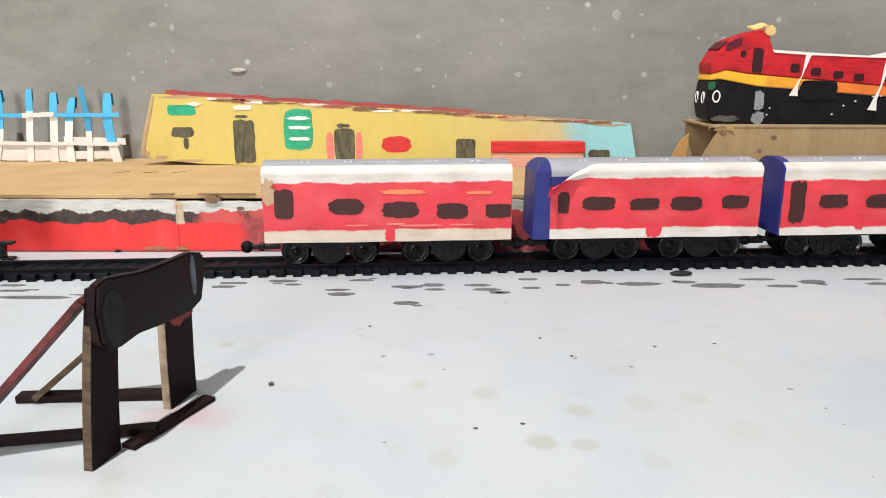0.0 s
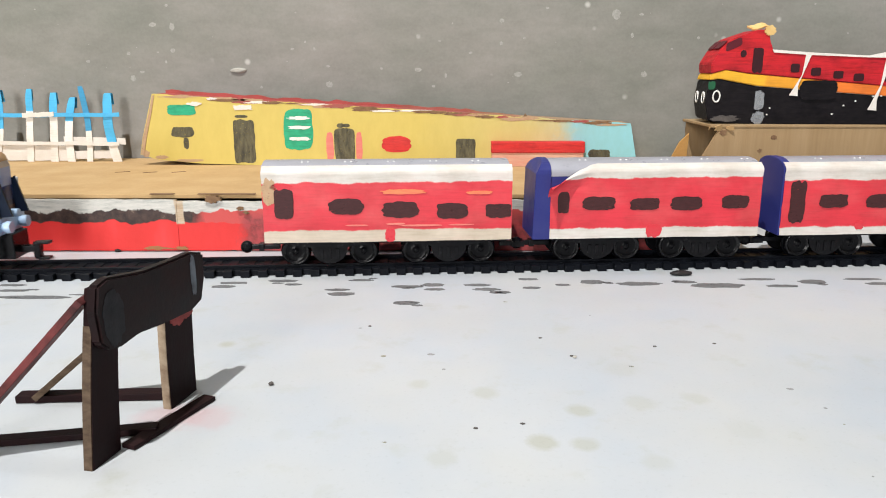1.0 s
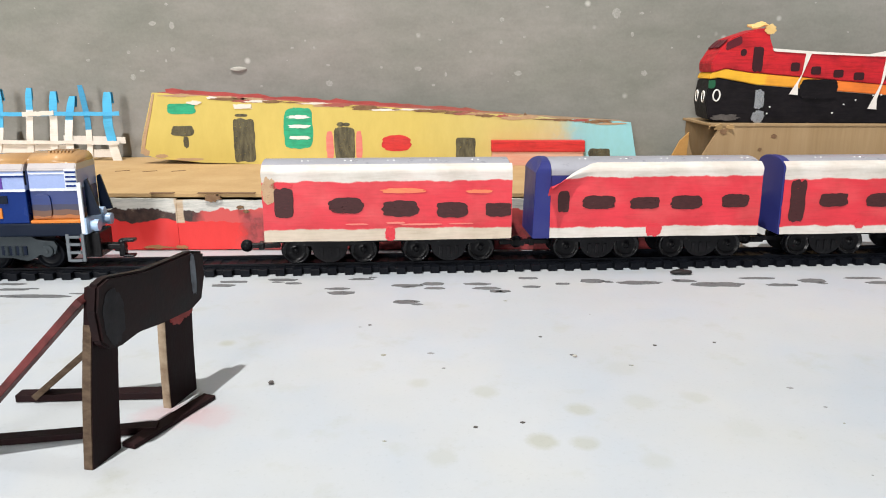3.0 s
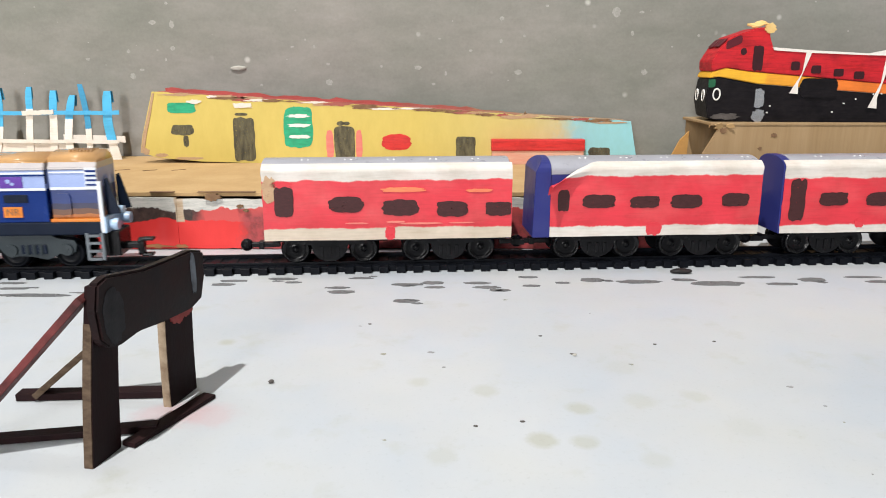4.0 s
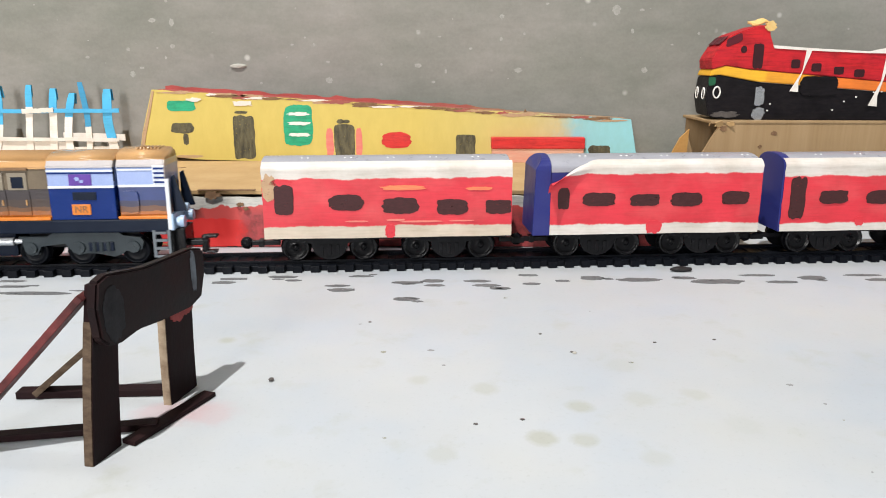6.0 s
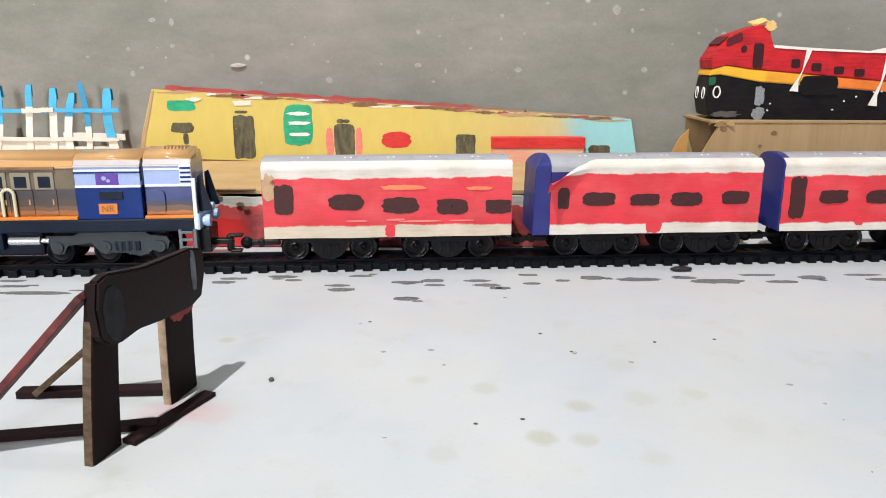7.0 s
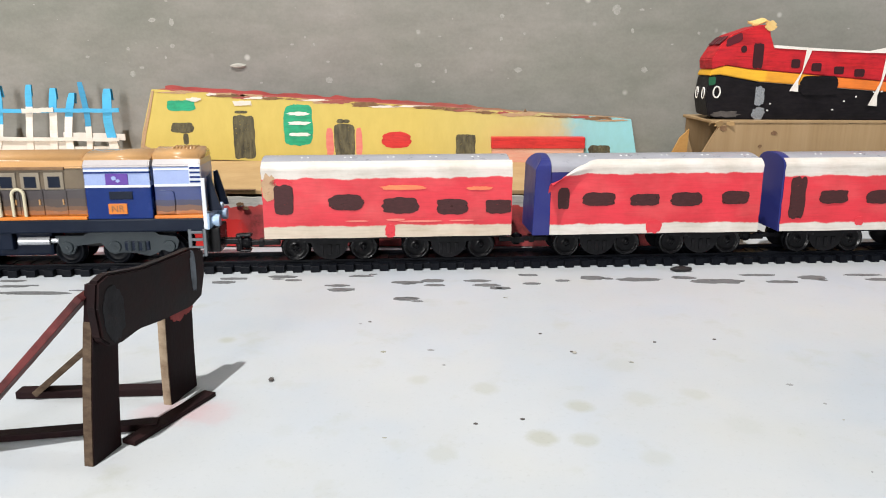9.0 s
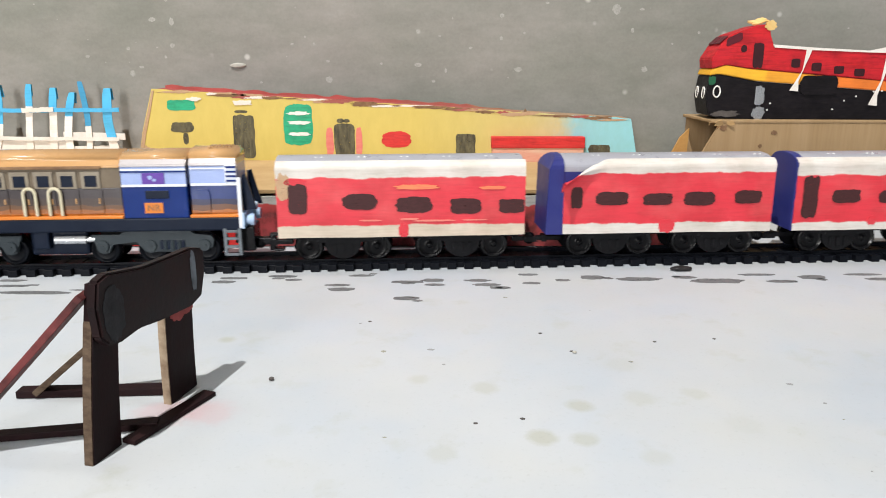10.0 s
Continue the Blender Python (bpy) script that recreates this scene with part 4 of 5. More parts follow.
def house():
    h = thing("station_building", pose(0, 0, PLAT_Z), "yellow painted cardboard station building with a sloping top", "toy building")
    mat_y, nodes, links, bsdf = shader("yellow_house_paint")
    co = nodes.new("ShaderNodeTexCoord")
    split = nodes.new("ShaderNodeSeparateXYZ")
    links.new(co.outputs["Object"], split.inputs[0])
    wob = noise_node(nodes, links, co.outputs["Object"], 45.0, 5.0)
    add = nodes.new("ShaderNodeMath")
    add.operation = "MULTIPLY_ADD"
    links.new(wob.outputs[0], add.inputs[0])
    add.inputs[1].default_value = 0.06
    links.new(split.outputs[0], add.inputs[2])
    fit = nodes.new("ShaderNodeMapRange")
    fit.inputs["From Min"].default_value, fit.inputs["From Max"].default_value = 0.0, 0.25
    links.new(add.outputs[0], fit.inputs["Value"])
    base = ramp(nodes, links, fit.outputs[0], [(0.0, (0.57, 0.455, 0.115)), (0.45, (0.54, 0.45, 0.16)), (0.60, (0.52, 0.46, 0.23)), (0.70, (0.26, 0.52, 0.56)), (1.0, (0.26, 0.58, 0.66))])
    brush = noise_node(nodes, links, stretched(nodes, links, (90, 60, 38)), 1.0, 5.0, 0.65)
    tone = ramp(nodes, links, brush.outputs[0], [(0.25, (0.93, 0.92, 0.88)), (0.55, (1, 1, 1)), (0.8, (1.05, 1.06, 1.12))])
    links.new(mixed(nodes, links, 1.0, base, tone, "MULTIPLY"), bsdf.inputs["Base Color"])
    bsdf.inputs["Roughness"].default_value = 0.65
    relief(nodes, links, bsdf, brush.outputs[0], 0.0002, 0.3)

    def top(x):
        return 0.0762 + (0.0445 - 0.0762) * (x + 0.313) / 0.5185

    n = 70
    xs = [-0.3095 + 0.5110 * i / n for i in range(n + 1)]
    rim = [(x, top(x) + 0.0010 * noise.noise((x * 120, 2, 0)) - 0.0012 * (noise.noise((x * 35, 8, 0)) > 0.25)) for x in xs]
    foot = [(0.2105, 0.0012), (0.05, 0.0), (-0.20, 0.0), (-0.262, 0.0016), (-0.309, 0.0060), (-0.3275, 0.0115), (-0.3235, 0.030)]
    bm = extrude_outline(bmesh.new(), rim + foot, 0.0035, lambda a, b, d: (a, HOUSE_Y + d, b))
    front = part("front_wall", bm, mat_y, h, "yellow front wall with painted doors, pale blue at one end")
    # red back wall raised above the rim to stand for the haze there
    bm = extrude_outline(bmesh.new(), [(x, z + 0.0026 + 0.0022 * noise.noise((x * 55, 7, 7)) + 0.0010 * noise.noise((x * 210, 3, 7)) - 0.0055 * (x > 0.0) * min(1.0, x * 8)) for x, z in rim] + [(0.21, 0.0), (-0.30, 0.0)], 0.003, lambda a, b, d: (a, HOUSE_Y + 0.040 + d, b))
    worn = bands("red_roof_and_haze_paint", -0.32, 0.22, [(-0.32, (0.36, 0.060, 0.052)), (-0.05, (0.33, 0.085, 0.065)), (0.03, (0.33, 0.15, 0.085)), (0.09, (0.34, 0.22, 0.13))], 0.09, 30.0, 0.7, (70, 60, 70), 0, None)
    part("back_wall", bm, worn, h, "back wall coloured for the red haze above the rim")
    for x, t in ((-0.3055, 0.073), (0.199, 0.044)):
        part("end_wall", slab(bmesh.new(), x - 0.0015, x + 0.0015, HOUSE_Y + 0.0035, HOUSE_Y + 0.040, 0.001 if x > 0 else 0.006, t), CARD, h)
    bm = bmesh.new()
    lid = [(x, top(x) - 0.0005) for x in xs] + [(x, top(x) - 0.0025) for x in reversed(xs)]
    extrude_outline(bm, lid, 0.038, lambda a, b, d: (a, HOUSE_Y + 0.0035 + d, b))
    part("roof", bm, worn, h, "red painted sloping roof with torn edge")
    # torn paper, bare card and dark grime along the rim
    tear = random.Random(23)
    for i in range(34):
        x = -0.300 + 0.49 * (i + tear.random()) / 34
        m = tear.choice((CARD_DARK, CARD_DARK, BARE_PATCH, PAPER, BARE_PATCH, DULL_RED))
        w, tall = tear.uniform(0.010, 0.038), tear.uniform(0.0014, 0.0042)
        stroke("torn_edge", front, HOUSE_Y, x, top(x) - tear.uniform(0.0004, 0.0030), min(w, 0.508 - 2 * abs(x + 0.05)), tall, i + 21, m, 1.9, 0.5, 0.0003 + 0.00003 * (i % 5))
    for i, (x, z, w, hh) in enumerate(((-0.2795, 0.0590, 0.030, 0.011), (-0.1555, 0.0385, 0.031, 0.043))):
        g = stroke("green_window", front, HOUSE_Y, x, z, w, hh, i + 31, GREEN_PAINT, 5, 0.08, 0.0003)
        if i:
            for dz in (0.012, 0.002, -0.010):
                stroke("white_dash", g, HOUSE_Y - 0.0003, x + 0.001, z + dz, 0.022, 0.0036, dz * 999, WHITE_PAINT, 3, 0.35, 0.0004)
    for i, (x, z, w, hh, p) in enumerate(((-0.280, 0.0355, 0.024, 0.011, 4), (-0.277, 0.0235, 0.006, 0.012, 3), (-0.214, 0.0255, 0.023, 0.046, 7), (-0.216, 0.0522, 0.014, 0.003, 3),
                                          (-0.106, 0.0215, 0.022, 0.036, 4), (-0.110, 0.0425, 0.008, 0.005, 2), (-0.1035, 0.0425, 0.007, 0.004, 2), (0.0245, 0.0135, 0.021, 0.030, 7), (0.169, 0.0115, 0.023, 0.0105, 5))):
        stroke("painted_door" if hh > 0.02 else "painted_window", front, HOUSE_Y, x, z, w, hh, i + 41, HOUSE_INK, p + 3 * (hh > 0.02), 0.06 if hh > 0.02 else 0.12, 0.0003)
    for i, (x, z, w, hh, p, m) in enumerate(((-0.122, 0.0195, 0.008, 0.032, 3, PINK_PAINT), (-0.0905, 0.0195, 0.007, 0.032, 3, PINK_PAINT), (-0.0505, 0.0225, 0.031, 0.017, 3, RED_PAINT))):
        stroke("red_shutter" if i < 2 else "red_awning", front, HOUSE_Y, x, z, w, hh, i + 61, m, p, 0.12, 0.0003)
    bm = slab(bmesh.new(), 0.0525, 0.150, HOUSE_Y - 0.012, HOUSE_Y - 0.0005, 0.0, 0.0145, 0.0003)
    bay = part("bay", bm, BAY_WASH, h, "low bay washed pale red")
    bm = slab(bmesh.new(), 0.0515, 0.151, HOUSE_Y - 0.0135, HOUSE_Y - 0.0005, 0.0147, 0.0265, 0.001)
    part("canopy", bm, RED_PAINT, bay, "bright red canopy")
    for i, (x, z, w, hh) in enumerate(((-0.3215, 0.0125, 0.008, 0.007), (-0.305, 0.0085, 0.014, 0.004), (-0.275, 0.0050, 0.03, 0.003), (-0.235, 0.0705, 0.03, 0.004), (-0.205, 0.0685, 0.025, 0.005), (-0.12, 0.0625, 0.04, 0.003))):
        stroke("bare_rim", front, HOUSE_Y, x, z, w, hh, i + 171, BARE_PATCH, 2.2, 0.35, 0.0003)
    bm = extrude_outline(bmesh.new(), [(-0.3092, 0.0742), (-0.3160, 0.052), (-0.3230, 0.0300), (-0.3270, 0.0118), (-0.3236, 0.0105), (-0.3190, 0.0300), (-0.3128, 0.052), (-0.3070, 0.0742)], 0.0006, lambda a, b, d: (a + 0.0006 * noise.noise((b * 300, 2, 4)), HOUSE_Y - d, b))
    part("bare_rim", bm, BARE_PATCH, front, "bare card along the leaning edge")
    stroke("white_patch", front, HOUSE_Y, -0.214, 0.0615, 0.02, 0.005, 3, PAPER, 2.5, 0.4, 0.0009)
    stroke("white_patch", front, HOUSE_Y, -0.265, 0.0655, 0.014, 0.004, 6, PAPER, 2.5, 0.4, 0.0009)
    bm = extrude_outline(bmesh.new(), [(0.085, 0.049), (0.088, 0.0555), (0.092, 0.050)], 0.001, lambda a, b, d: (a, HOUSE_Y + 0.002 + d, b))
    part("torn_scrap", bm, CARD_DARK, front)


house()

# ---- the fence ----
FENCE_BLUE = surface("sky_blue_paint", (0.06, 0.38, 0.70), (0.12, 0.48, 0.75), 0.55, 80, 900)


def fence():
    f = thing("paper_fence", pose(0, 0.8300, PLAT_Z), "white and sky blue fence of curled paper strips", "fence")
    # foot x, top x, sideways bow, height, width, curl to the back, height where the blue begins
    posts = ((-0.5290, -0.5190, 0.000, 0.078, 0.0085, 0.0040, 0.030), (-0.5030, -0.4930, 0.004, 0.0785, 0.0085, 0.0055, 0.036), (-0.4640, -0.4567, 0.000, 0.0800, 0.0076, 0.0026, 0.056), (-0.4370, -0.4310, 0.000, 0.0760, 0.0085, 0.0040, 0.054),
             (-0.4180, -0.4110, -0.003, 0.0705, 0.0085, 0.0060, 0.045), (-0.3975, -0.4000, 0.0035, 0.0830, 0.0066, 0.0010, 0.0345), (-0.3660, -0.3720, -0.0035, 0.0750, 0.0102, 0.0060, 0.0215))
    for k, (x0, x1, bow, hgt, w, curl, split) in enumerate(posts):
        curl *= 0.45
        bm = bmesh.new()
        path = []
        for i in range(15):
            t = i / 14
            path.append((curl * 1.2 * t ** 3, hgt * t))
        path += [(curl * 1.2 + curl * (1 - math.cos(a)), hgt - 0.0005 + curl * 0.35 * math.sin(a)) for a in (0.8, 1.6, 2.4, 3.0)]
        path += [(curl * 3.3, hgt * 0.84)]
        rows = []
        for i, (y, z) in enumerate(path):
            t = min(1.0, z / hgt)
            mid = x0 + (x1 - x0) * t + bow * math.sin(math.pi * t) + 0.0006 * noise.noise((z * 60, k * 3.7, 1))
            half = w / 2 * (1.0 - 0.28 * max(0.0, t - 0.9) / 0.1) * (1 + 0.08 * noise.noise((z * 90, k, 5)))
            rows.append([bm.verts.new((mid + sx * half, y, z)) for sx in (-1, 1)])
        inner = []
        for i, (y, z) in enumerate(path):
            a, b = path[max(0, i - 1)], path[min(len(path) - 1, i + 1)]
            d = math.hypot(b[0] - a[0], b[1] - a[1])
            ny, nz = (b[1] - a[1]) / d * 0.0007, -(b[0] - a[0]) / d * 0.0007
            inner.append([bm.verts.new((v.co.x, v.co.y + ny, v.co.z + nz)) for v in rows[i]])
        for a, b, c, d in zip(rows, rows[1:], inner, inner[1:]):
            for q in ((a[0], a[1], b[1], b[0]), (c[0], d[0], d[1], c[1]), (a[0], b[0], d[0], c[0]), (a[1], c[1], d[1], b[1])):
                bm.faces.new(q)
        bm.faces.new((rows[0][0], inner[0][0], inner[0][1], rows[0][1]))
        bm.faces.new((rows[-1][0], rows[-1][1], inner[-1][1], inner[-1][0]))
        bmesh.ops.recalc_face_normals(bm, faces=bm.faces)
        # picket 5 leans into shade, which is put into its darker blue
        blue = (0.035, 0.27, 0.50) if k == 5 else (0.06, 0.42, 0.74)
        mat = bands("fence_strip_paint", 0.0, 0.09, [(0, (0.80, 0.77, 0.73)), (split, blue)], 0.005, 90, 0.6, mottle=None)
        part("picket", bm, mat, f)

    def ribbon(name, x0, x1, za, zb, h, y, material, wave=0.0008):
        n = 16
        up = [(x0 + (x1 - x0) * i / n, za + (zb - za) * i / n + h / 2 + wave * noise.noise((i * 0.6, za * 300, 2))) for i in range(n + 1)]
        low = [(a, b - h + wave * 0.7 * noise.noise((i * 0.8, za * 300, 9))) for i, (a, b) in enumerate(up)]
        bm = extrude_outline(bmesh.new(), up + low[::-1], 0.0008, lambda a, b, d: (a, y + d, b))
        part(name, bm, material, f)

    ribbon("bottom_board", -0.545, -0.4150, 0.0100, 0.0095, 0.0170, 0.0014, PAPER)
    ribbon("bottom_rail", -0.545, -0.3620, 0.0215, 0.0200, 0.0040, -0.0016, PAPER)
    ribbon("bottom_rail", -0.4250, -0.3560, 0.0245, 0.0225, 0.0070, 0.0018, PAPER)
    ribbon("bottom_rail", -0.4250, -0.3640, 0.0070, 0.0085, 0.0090, 0.0020, PAPER)
    ribbon("rail", -0.545, -0.3590, 0.0512, 0.0522, 0.0044, -0.0012, FENCE_BLUE)
    ribbon("white_rail", -0.4660, -0.4310, 0.0515, 0.0530, 0.0050, -0.0024, PAPER)


fence()

# ---- the carton with the cardboard locomotive ----
BOX_Y0, BOX_Y1, BOX_X0, BOX_X1, BOX_Z = 0.752, 0.842, 0.272, 0.62, 0.0960


def carton():
    b = thing("carton", pose(0, 0, 0), "open-ended brown cardboard carton on the floor", "cardboard box")
    t = 0.003
    n = 30
    rim = [(BOX_X0 + 0.008 * max(0.0, 1 - i / 3) + (BOX_X1 - BOX_X0) * i / n, BOX_Z - 0.003 + 0.0008 * noise.noise((i * 0.7, 3, 3))) for i in range(n + 1)]
    bm = extrude_outline(bmesh.new(), rim + [(BOX_X1, 0.0), (BOX_X0 - 0.014, 0.0), (BOX_X0 - 0.010, 0.060)], t, lambda a, c, d: (a, BOX_Y0 + d, c))
    part("front_panel", bm, CARD_FLUTE, b)
    bm = slab(bmesh.new(), BOX_X0 - 0.002, BOX_X1, BOX_Y0 - 0.001, BOX_Y1, BOX_Z - 0.003, BOX_Z, 0.0008)
    part("top_panel", bm, CARD_FLUTE, b)
    part("back_panel", slab(bmesh.new(), BOX_X0 + 0.002, BOX_X1, BOX_Y1 - t, BOX_Y1, 0, BOX_Z - 0.003), CARD_FLUTE, b)
    part("end_panel", slab(bmesh.new(), BOX_X1 - t, BOX_X1, BOX_Y0 + t, BOX_Y1 - t, 0, BOX_Z - 0.003), CARD, b)
    bm = extrude_outline(bmesh.new(), [(0.004, 0.0850), (-0.006, 0.076), (-0.017, 0.055), (-0.022, 0.0), (0.0, 0.0)], 0.0025, lambda a, c, d: (BOX_X0 - 0.0175 + a, BOX_Y0 + 0.030 + a * 0.25 - d, c))
    part("flap", bm, CARD_WARM, b, "torn end flap bent outward")
    for i, (x, y, rz, w) in enumerate(((BOX_X0 + 0.006, BOX_Y0 - 0.001, 20, 0.010), (BOX_X0 + 0.018, BOX_Y0 - 0.002, -25, 0.008), (BOX_X0 - 0.001, BOX_Y0 + 0.006, 70, 0.009))):
        bm = extrude_outline(bmesh.new(), wobbly(0, 0, w, w * 0.6, i + 501, 2.0, 0.5, 18), 0.0009, lambda a, c, d: (a, -d, c))
        bmesh.ops.transform(bm, matrix=pose(x, y, BOX_Z - 0.003, 18, 0, rz), verts=bm.verts)
        part("torn_tuft", bm, CARD, b)
    for i, (x, z, s) in enumerate(((0.335, 0.0835, 0.0055), (0.322, 0.070, 0.004), (0.283, 0.088, 0.007))):
        stroke("tear", b, BOX_Y0, x, z, s, s * 0.8, i + 91, CARD_DARK, 2, 0.5, 0.0006)


carton()

MODEL_RED = surface("loco_red_poster_paint", (0.55, 0.016, 0.022), (0.38, 0.012, 0.028), 0.55, 70, 800, (0.4, 1, 3), streaks=0.45)
HORN_CARD = surface("ochre_card_scrap", (0.66, 0.47, 0.20), (0.62, 0.33, 0.07), 0.7, 110, 800)
SCREEN_DARK = surface("maroon_black_paint", (0.04, 0.008, 0.012), (0.02, 0.006, 0.008), 0.5, 120, 900)
SCREEN_RED = surface("dark_red_screen_paint", (0.10, 0.010, 0.018), (0.06, 0.008, 0.014), 0.5, 120, 900)
MODEL_YELLOW = bands("loco_waist_band_paint", 0.0, 0.30, [(0, (0.78, 0.42, 0.02)), (0.055, (0.76, 0.33, 0.02)), (0.105, (0.74, 0.18, 0.02))], 0.03, 40.0, 0.55, axis=0, mottle=None)


def model_locomotive():
    c = thing("cardboard_locomotive", pose(0.2685, 0.788, BOX_Z, 0, 0, -4), "red and black painted cardboard electric locomotive with yellow band", "model locomotive")
    w, L = 0.024, 0.30

    def shell(name, outline, material, half, label=""):
        bm = extrude_outline(bmesh.new(), outline, 2 * half, lambda a, b, d: (a, -half + d, b))
        bmesh.ops.bevel(bm, geom=list(bm.edges), offset=0.0009, segments=2, affect="EDGES")
        return part(name, bm, material, c, label)

    skirt = shell("skirt", [(0.004, 0.004), (0.0, 0.022), (0.003, 0.043), (0.012, 0.0445), (0.05, 0.0375), (0.18, 0.0275), (L, 0.0215), (L, 0.0), (0.050, 0.0), (0.012, 0.0015)], INK, w - 0.001, "black painted skirt")
    shell("band", [(0.002, 0.0435), (0.004, 0.0495), (0.018, 0.0535), (0.040, 0.0500), (0.18, 0.0375), (L, 0.0305), (L, 0.022), (0.18, 0.028), (0.05, 0.038), (0.012, 0.0450)], MODEL_YELLOW, w - 0.0003, "yellow to orange painted waist band")
    body = shell("body", [(0.004, 0.0500), (0.003, 0.060), (0.011, 0.0735), (0.022, 0.0840), (0.047, 0.0925), (0.0565, 0.0925), (0.0585, 0.082), (0.063, 0.0715), (0.10, 0.0690), (L, 0.0625), (L, 0.031), (0.18, 0.038), (0.040, 0.0505), (0.018, 0.0540)], MODEL_RED, w, "red painted body with raised cab")
    y = -w
    # white paper strip along the roof edge and two hanging tapes
    bm = extrude_outline(bmesh.new(), [(0.061, 0.0735), (0.10, 0.0705), (0.155, 0.0675), (0.175, 0.0715), (L, 0.0655), (L, 0.0630), (0.155, 0.0657), (0.10, 0.0680), (0.063, 0.0705)], 0.003, lambda a, b, d: (a, y - 0.0012 + d, b))
    part("roof_strip", bm, PAPER, body)
    bm = slab(bmesh.new(), 0.07, L - 0.002, -w + 0.002, w - 0.002, 0.0, 0.002, 0.0005, m=pose(0, 0, 0.0697, 0, 1.5, 0))
    part("roof_cover", bm, PAPER, body)
    for x0, z0, x1, z1 in ((0.096, 0.0690, 0.086, 0.028), (0.173, 0.064, 0.164, 0.014)):
        bm = extrude_outline(bmesh.new(), [(x0 - 0.002, z0), (x0 + 0.0035, z0), (x1 + 0.009 * 0.35, z1 + 0.01), (x1 + 0.004, z1), (x1 - 0.0045, z1 + 0.0008), (x0 - 0.004, (z0 + z1) / 2)], 0.0005, lambda a, b, d: (a, y - 0.0014 + d, b))
        part("tape", bm, PAPER, body, "strip of white tape")
    for i, (x, z, ww, h, p) in enumerate(((0.0480, 0.0630, 0.0100, 0.0240, 8), (0.0335, 0.0695, 0.006, 0.007, 2), (0.0850, 0.0555, 0.0085, 0.0085, 6), (0.1055, 0.0520, 0.0095, 0.0080, 6),
                                          (0.1275, 0.0490, 0.0095, 0.0075, 6), (0.1475, 0.0465, 0.0100, 0.0075, 6), (0.178, 0.0455, 0.01, 0.0075, 6), (0.205, 0.044, 0.01, 0.0075, 6))):
        stroke("painted_door" if i == 0 else "painted_window", body, y, x, z, ww, h, i + 101, SCREEN_DARK, p, 0.06, 0.0005)
    stroke("black_patch", skirt, y - 0.0003, 0.1100, 0.0340, 0.036, 0.019, 111, INK, 5, 0.08, 0.0008)
    # windscreens on the slanting nose, headlights, plough, roof horn
    for x, z, ww, h in ((0.0235, 0.0785, 0.015, 0.0085),):
        bm = extrude_outline(bmesh.new(), wobbly(0, 0, ww, h, x * 900, 5, 0.08), 0.0005, lambda a, b, d: (x + a, y - d, z + b + a * 0.45))
        part("windscreen", bm, SCREEN_RED, body)
    for a, b in ((-0.019, -0.002), (0.002, 0.019)):
        bm = slab(bmesh.new(), 0.0, 0.011, a, b, 0.0, 0.0010, 0.0003, m=pose(0.0105, 0, 0.0741, 0, -43.6, 0))
        part("windscreen", bm, SCREEN_RED, body)
    for s, x, z in ((-1, 0.0105, 0.0275),):
        bm = bmesh.new()
        for i in range(16):
            a0, a1 = 2 * math.pi * i / 16, 2 * math.pi * (i + 1) / 16
            rod(bm, (x + 0.0034 * math.cos(a0), y - 0.0003, z + 0.0055 * math.sin(a0)), (x + 0.0034 * math.cos(a1), y - 0.0003, z + 0.0055 * math.sin(a1)), 0.0008, n=6)
        part("headlight_ring", bm, WHITE_PAINT, skirt, "white painted headlight ring")
    for yy in (-0.012, 0.012):
        bm = bmesh.new()
        for i in range(16):
            a0, a1 = 2 * math.pi * i / 16, 2 * math.pi * (i + 1) / 16
            rod(bm, (0.0005, yy + 0.0045 * math.cos(a0), 0.026 + 0.0055 * math.sin(a0)), (0.0005, yy + 0.0045 * math.cos(a1), 0.026 + 0.0055 * math.sin(a1)), 0.0008, n=6)
        part("headlight_ring", bm, WHITE_PAINT, skirt, "white painted headlight ring")
    stroke("green_patch", skirt, y, 0.0050, 0.0385, 0.007, 0.008, 121, DEEP_GREEN, 4, 0.2, 0.0005)
    stroke("foil_patch", skirt, y, 0.0530, 0.0235, 0.009, 0.019, 125, SILVER, 4, 0.2, 0.0006)
    stroke("foil_patch", skirt, y, 0.0530, 0.0060, 0.012, 0.013, 126, SILVER, 2.5, 0.3, 0.0006)
    stroke("bare_patch", skirt, y, 0.020, 0.0055, 0.026, 0.006, 127, STOP_PAD0, 2.2, 0.4, 0.0005)
    # white dots stand for bright specular specks on the skirt
    fleck = random.Random(5)
    for i in range(9):
        stroke("glint_fleck", skirt, y, fleck.uniform(0.06, 0.2), fleck.uniform(0.004, 0.030), 0.0016, 0.0014, i + 141, WHITE_PAINT, 2, 0.4, 0.0009)
    bm = extrude_outline(bmesh.new(), wobbly(0, 0, 0.021, 0.009, 61, 2.2, 0.4), 0.0012, lambda a, b, d: (a, b, d + 0.0012 * math.sin(a * 300)))
    bmesh.ops.transform(bm, matrix=pose(0.0490, -0.012, 0.0955, 30, -4, 8), verts=bm.verts)
    extrude_outline(bm, wobbly(0.0570, 0.0915, 0.010, 0.009, 63, 2.5, 0.35), 0.003, lambda a, b, d: (a, y - 0.0012 + d, b))
    part("horn", bm, HORN_CARD, body, "crumpled ochre card scrap as roof horn")


model_locomotive()

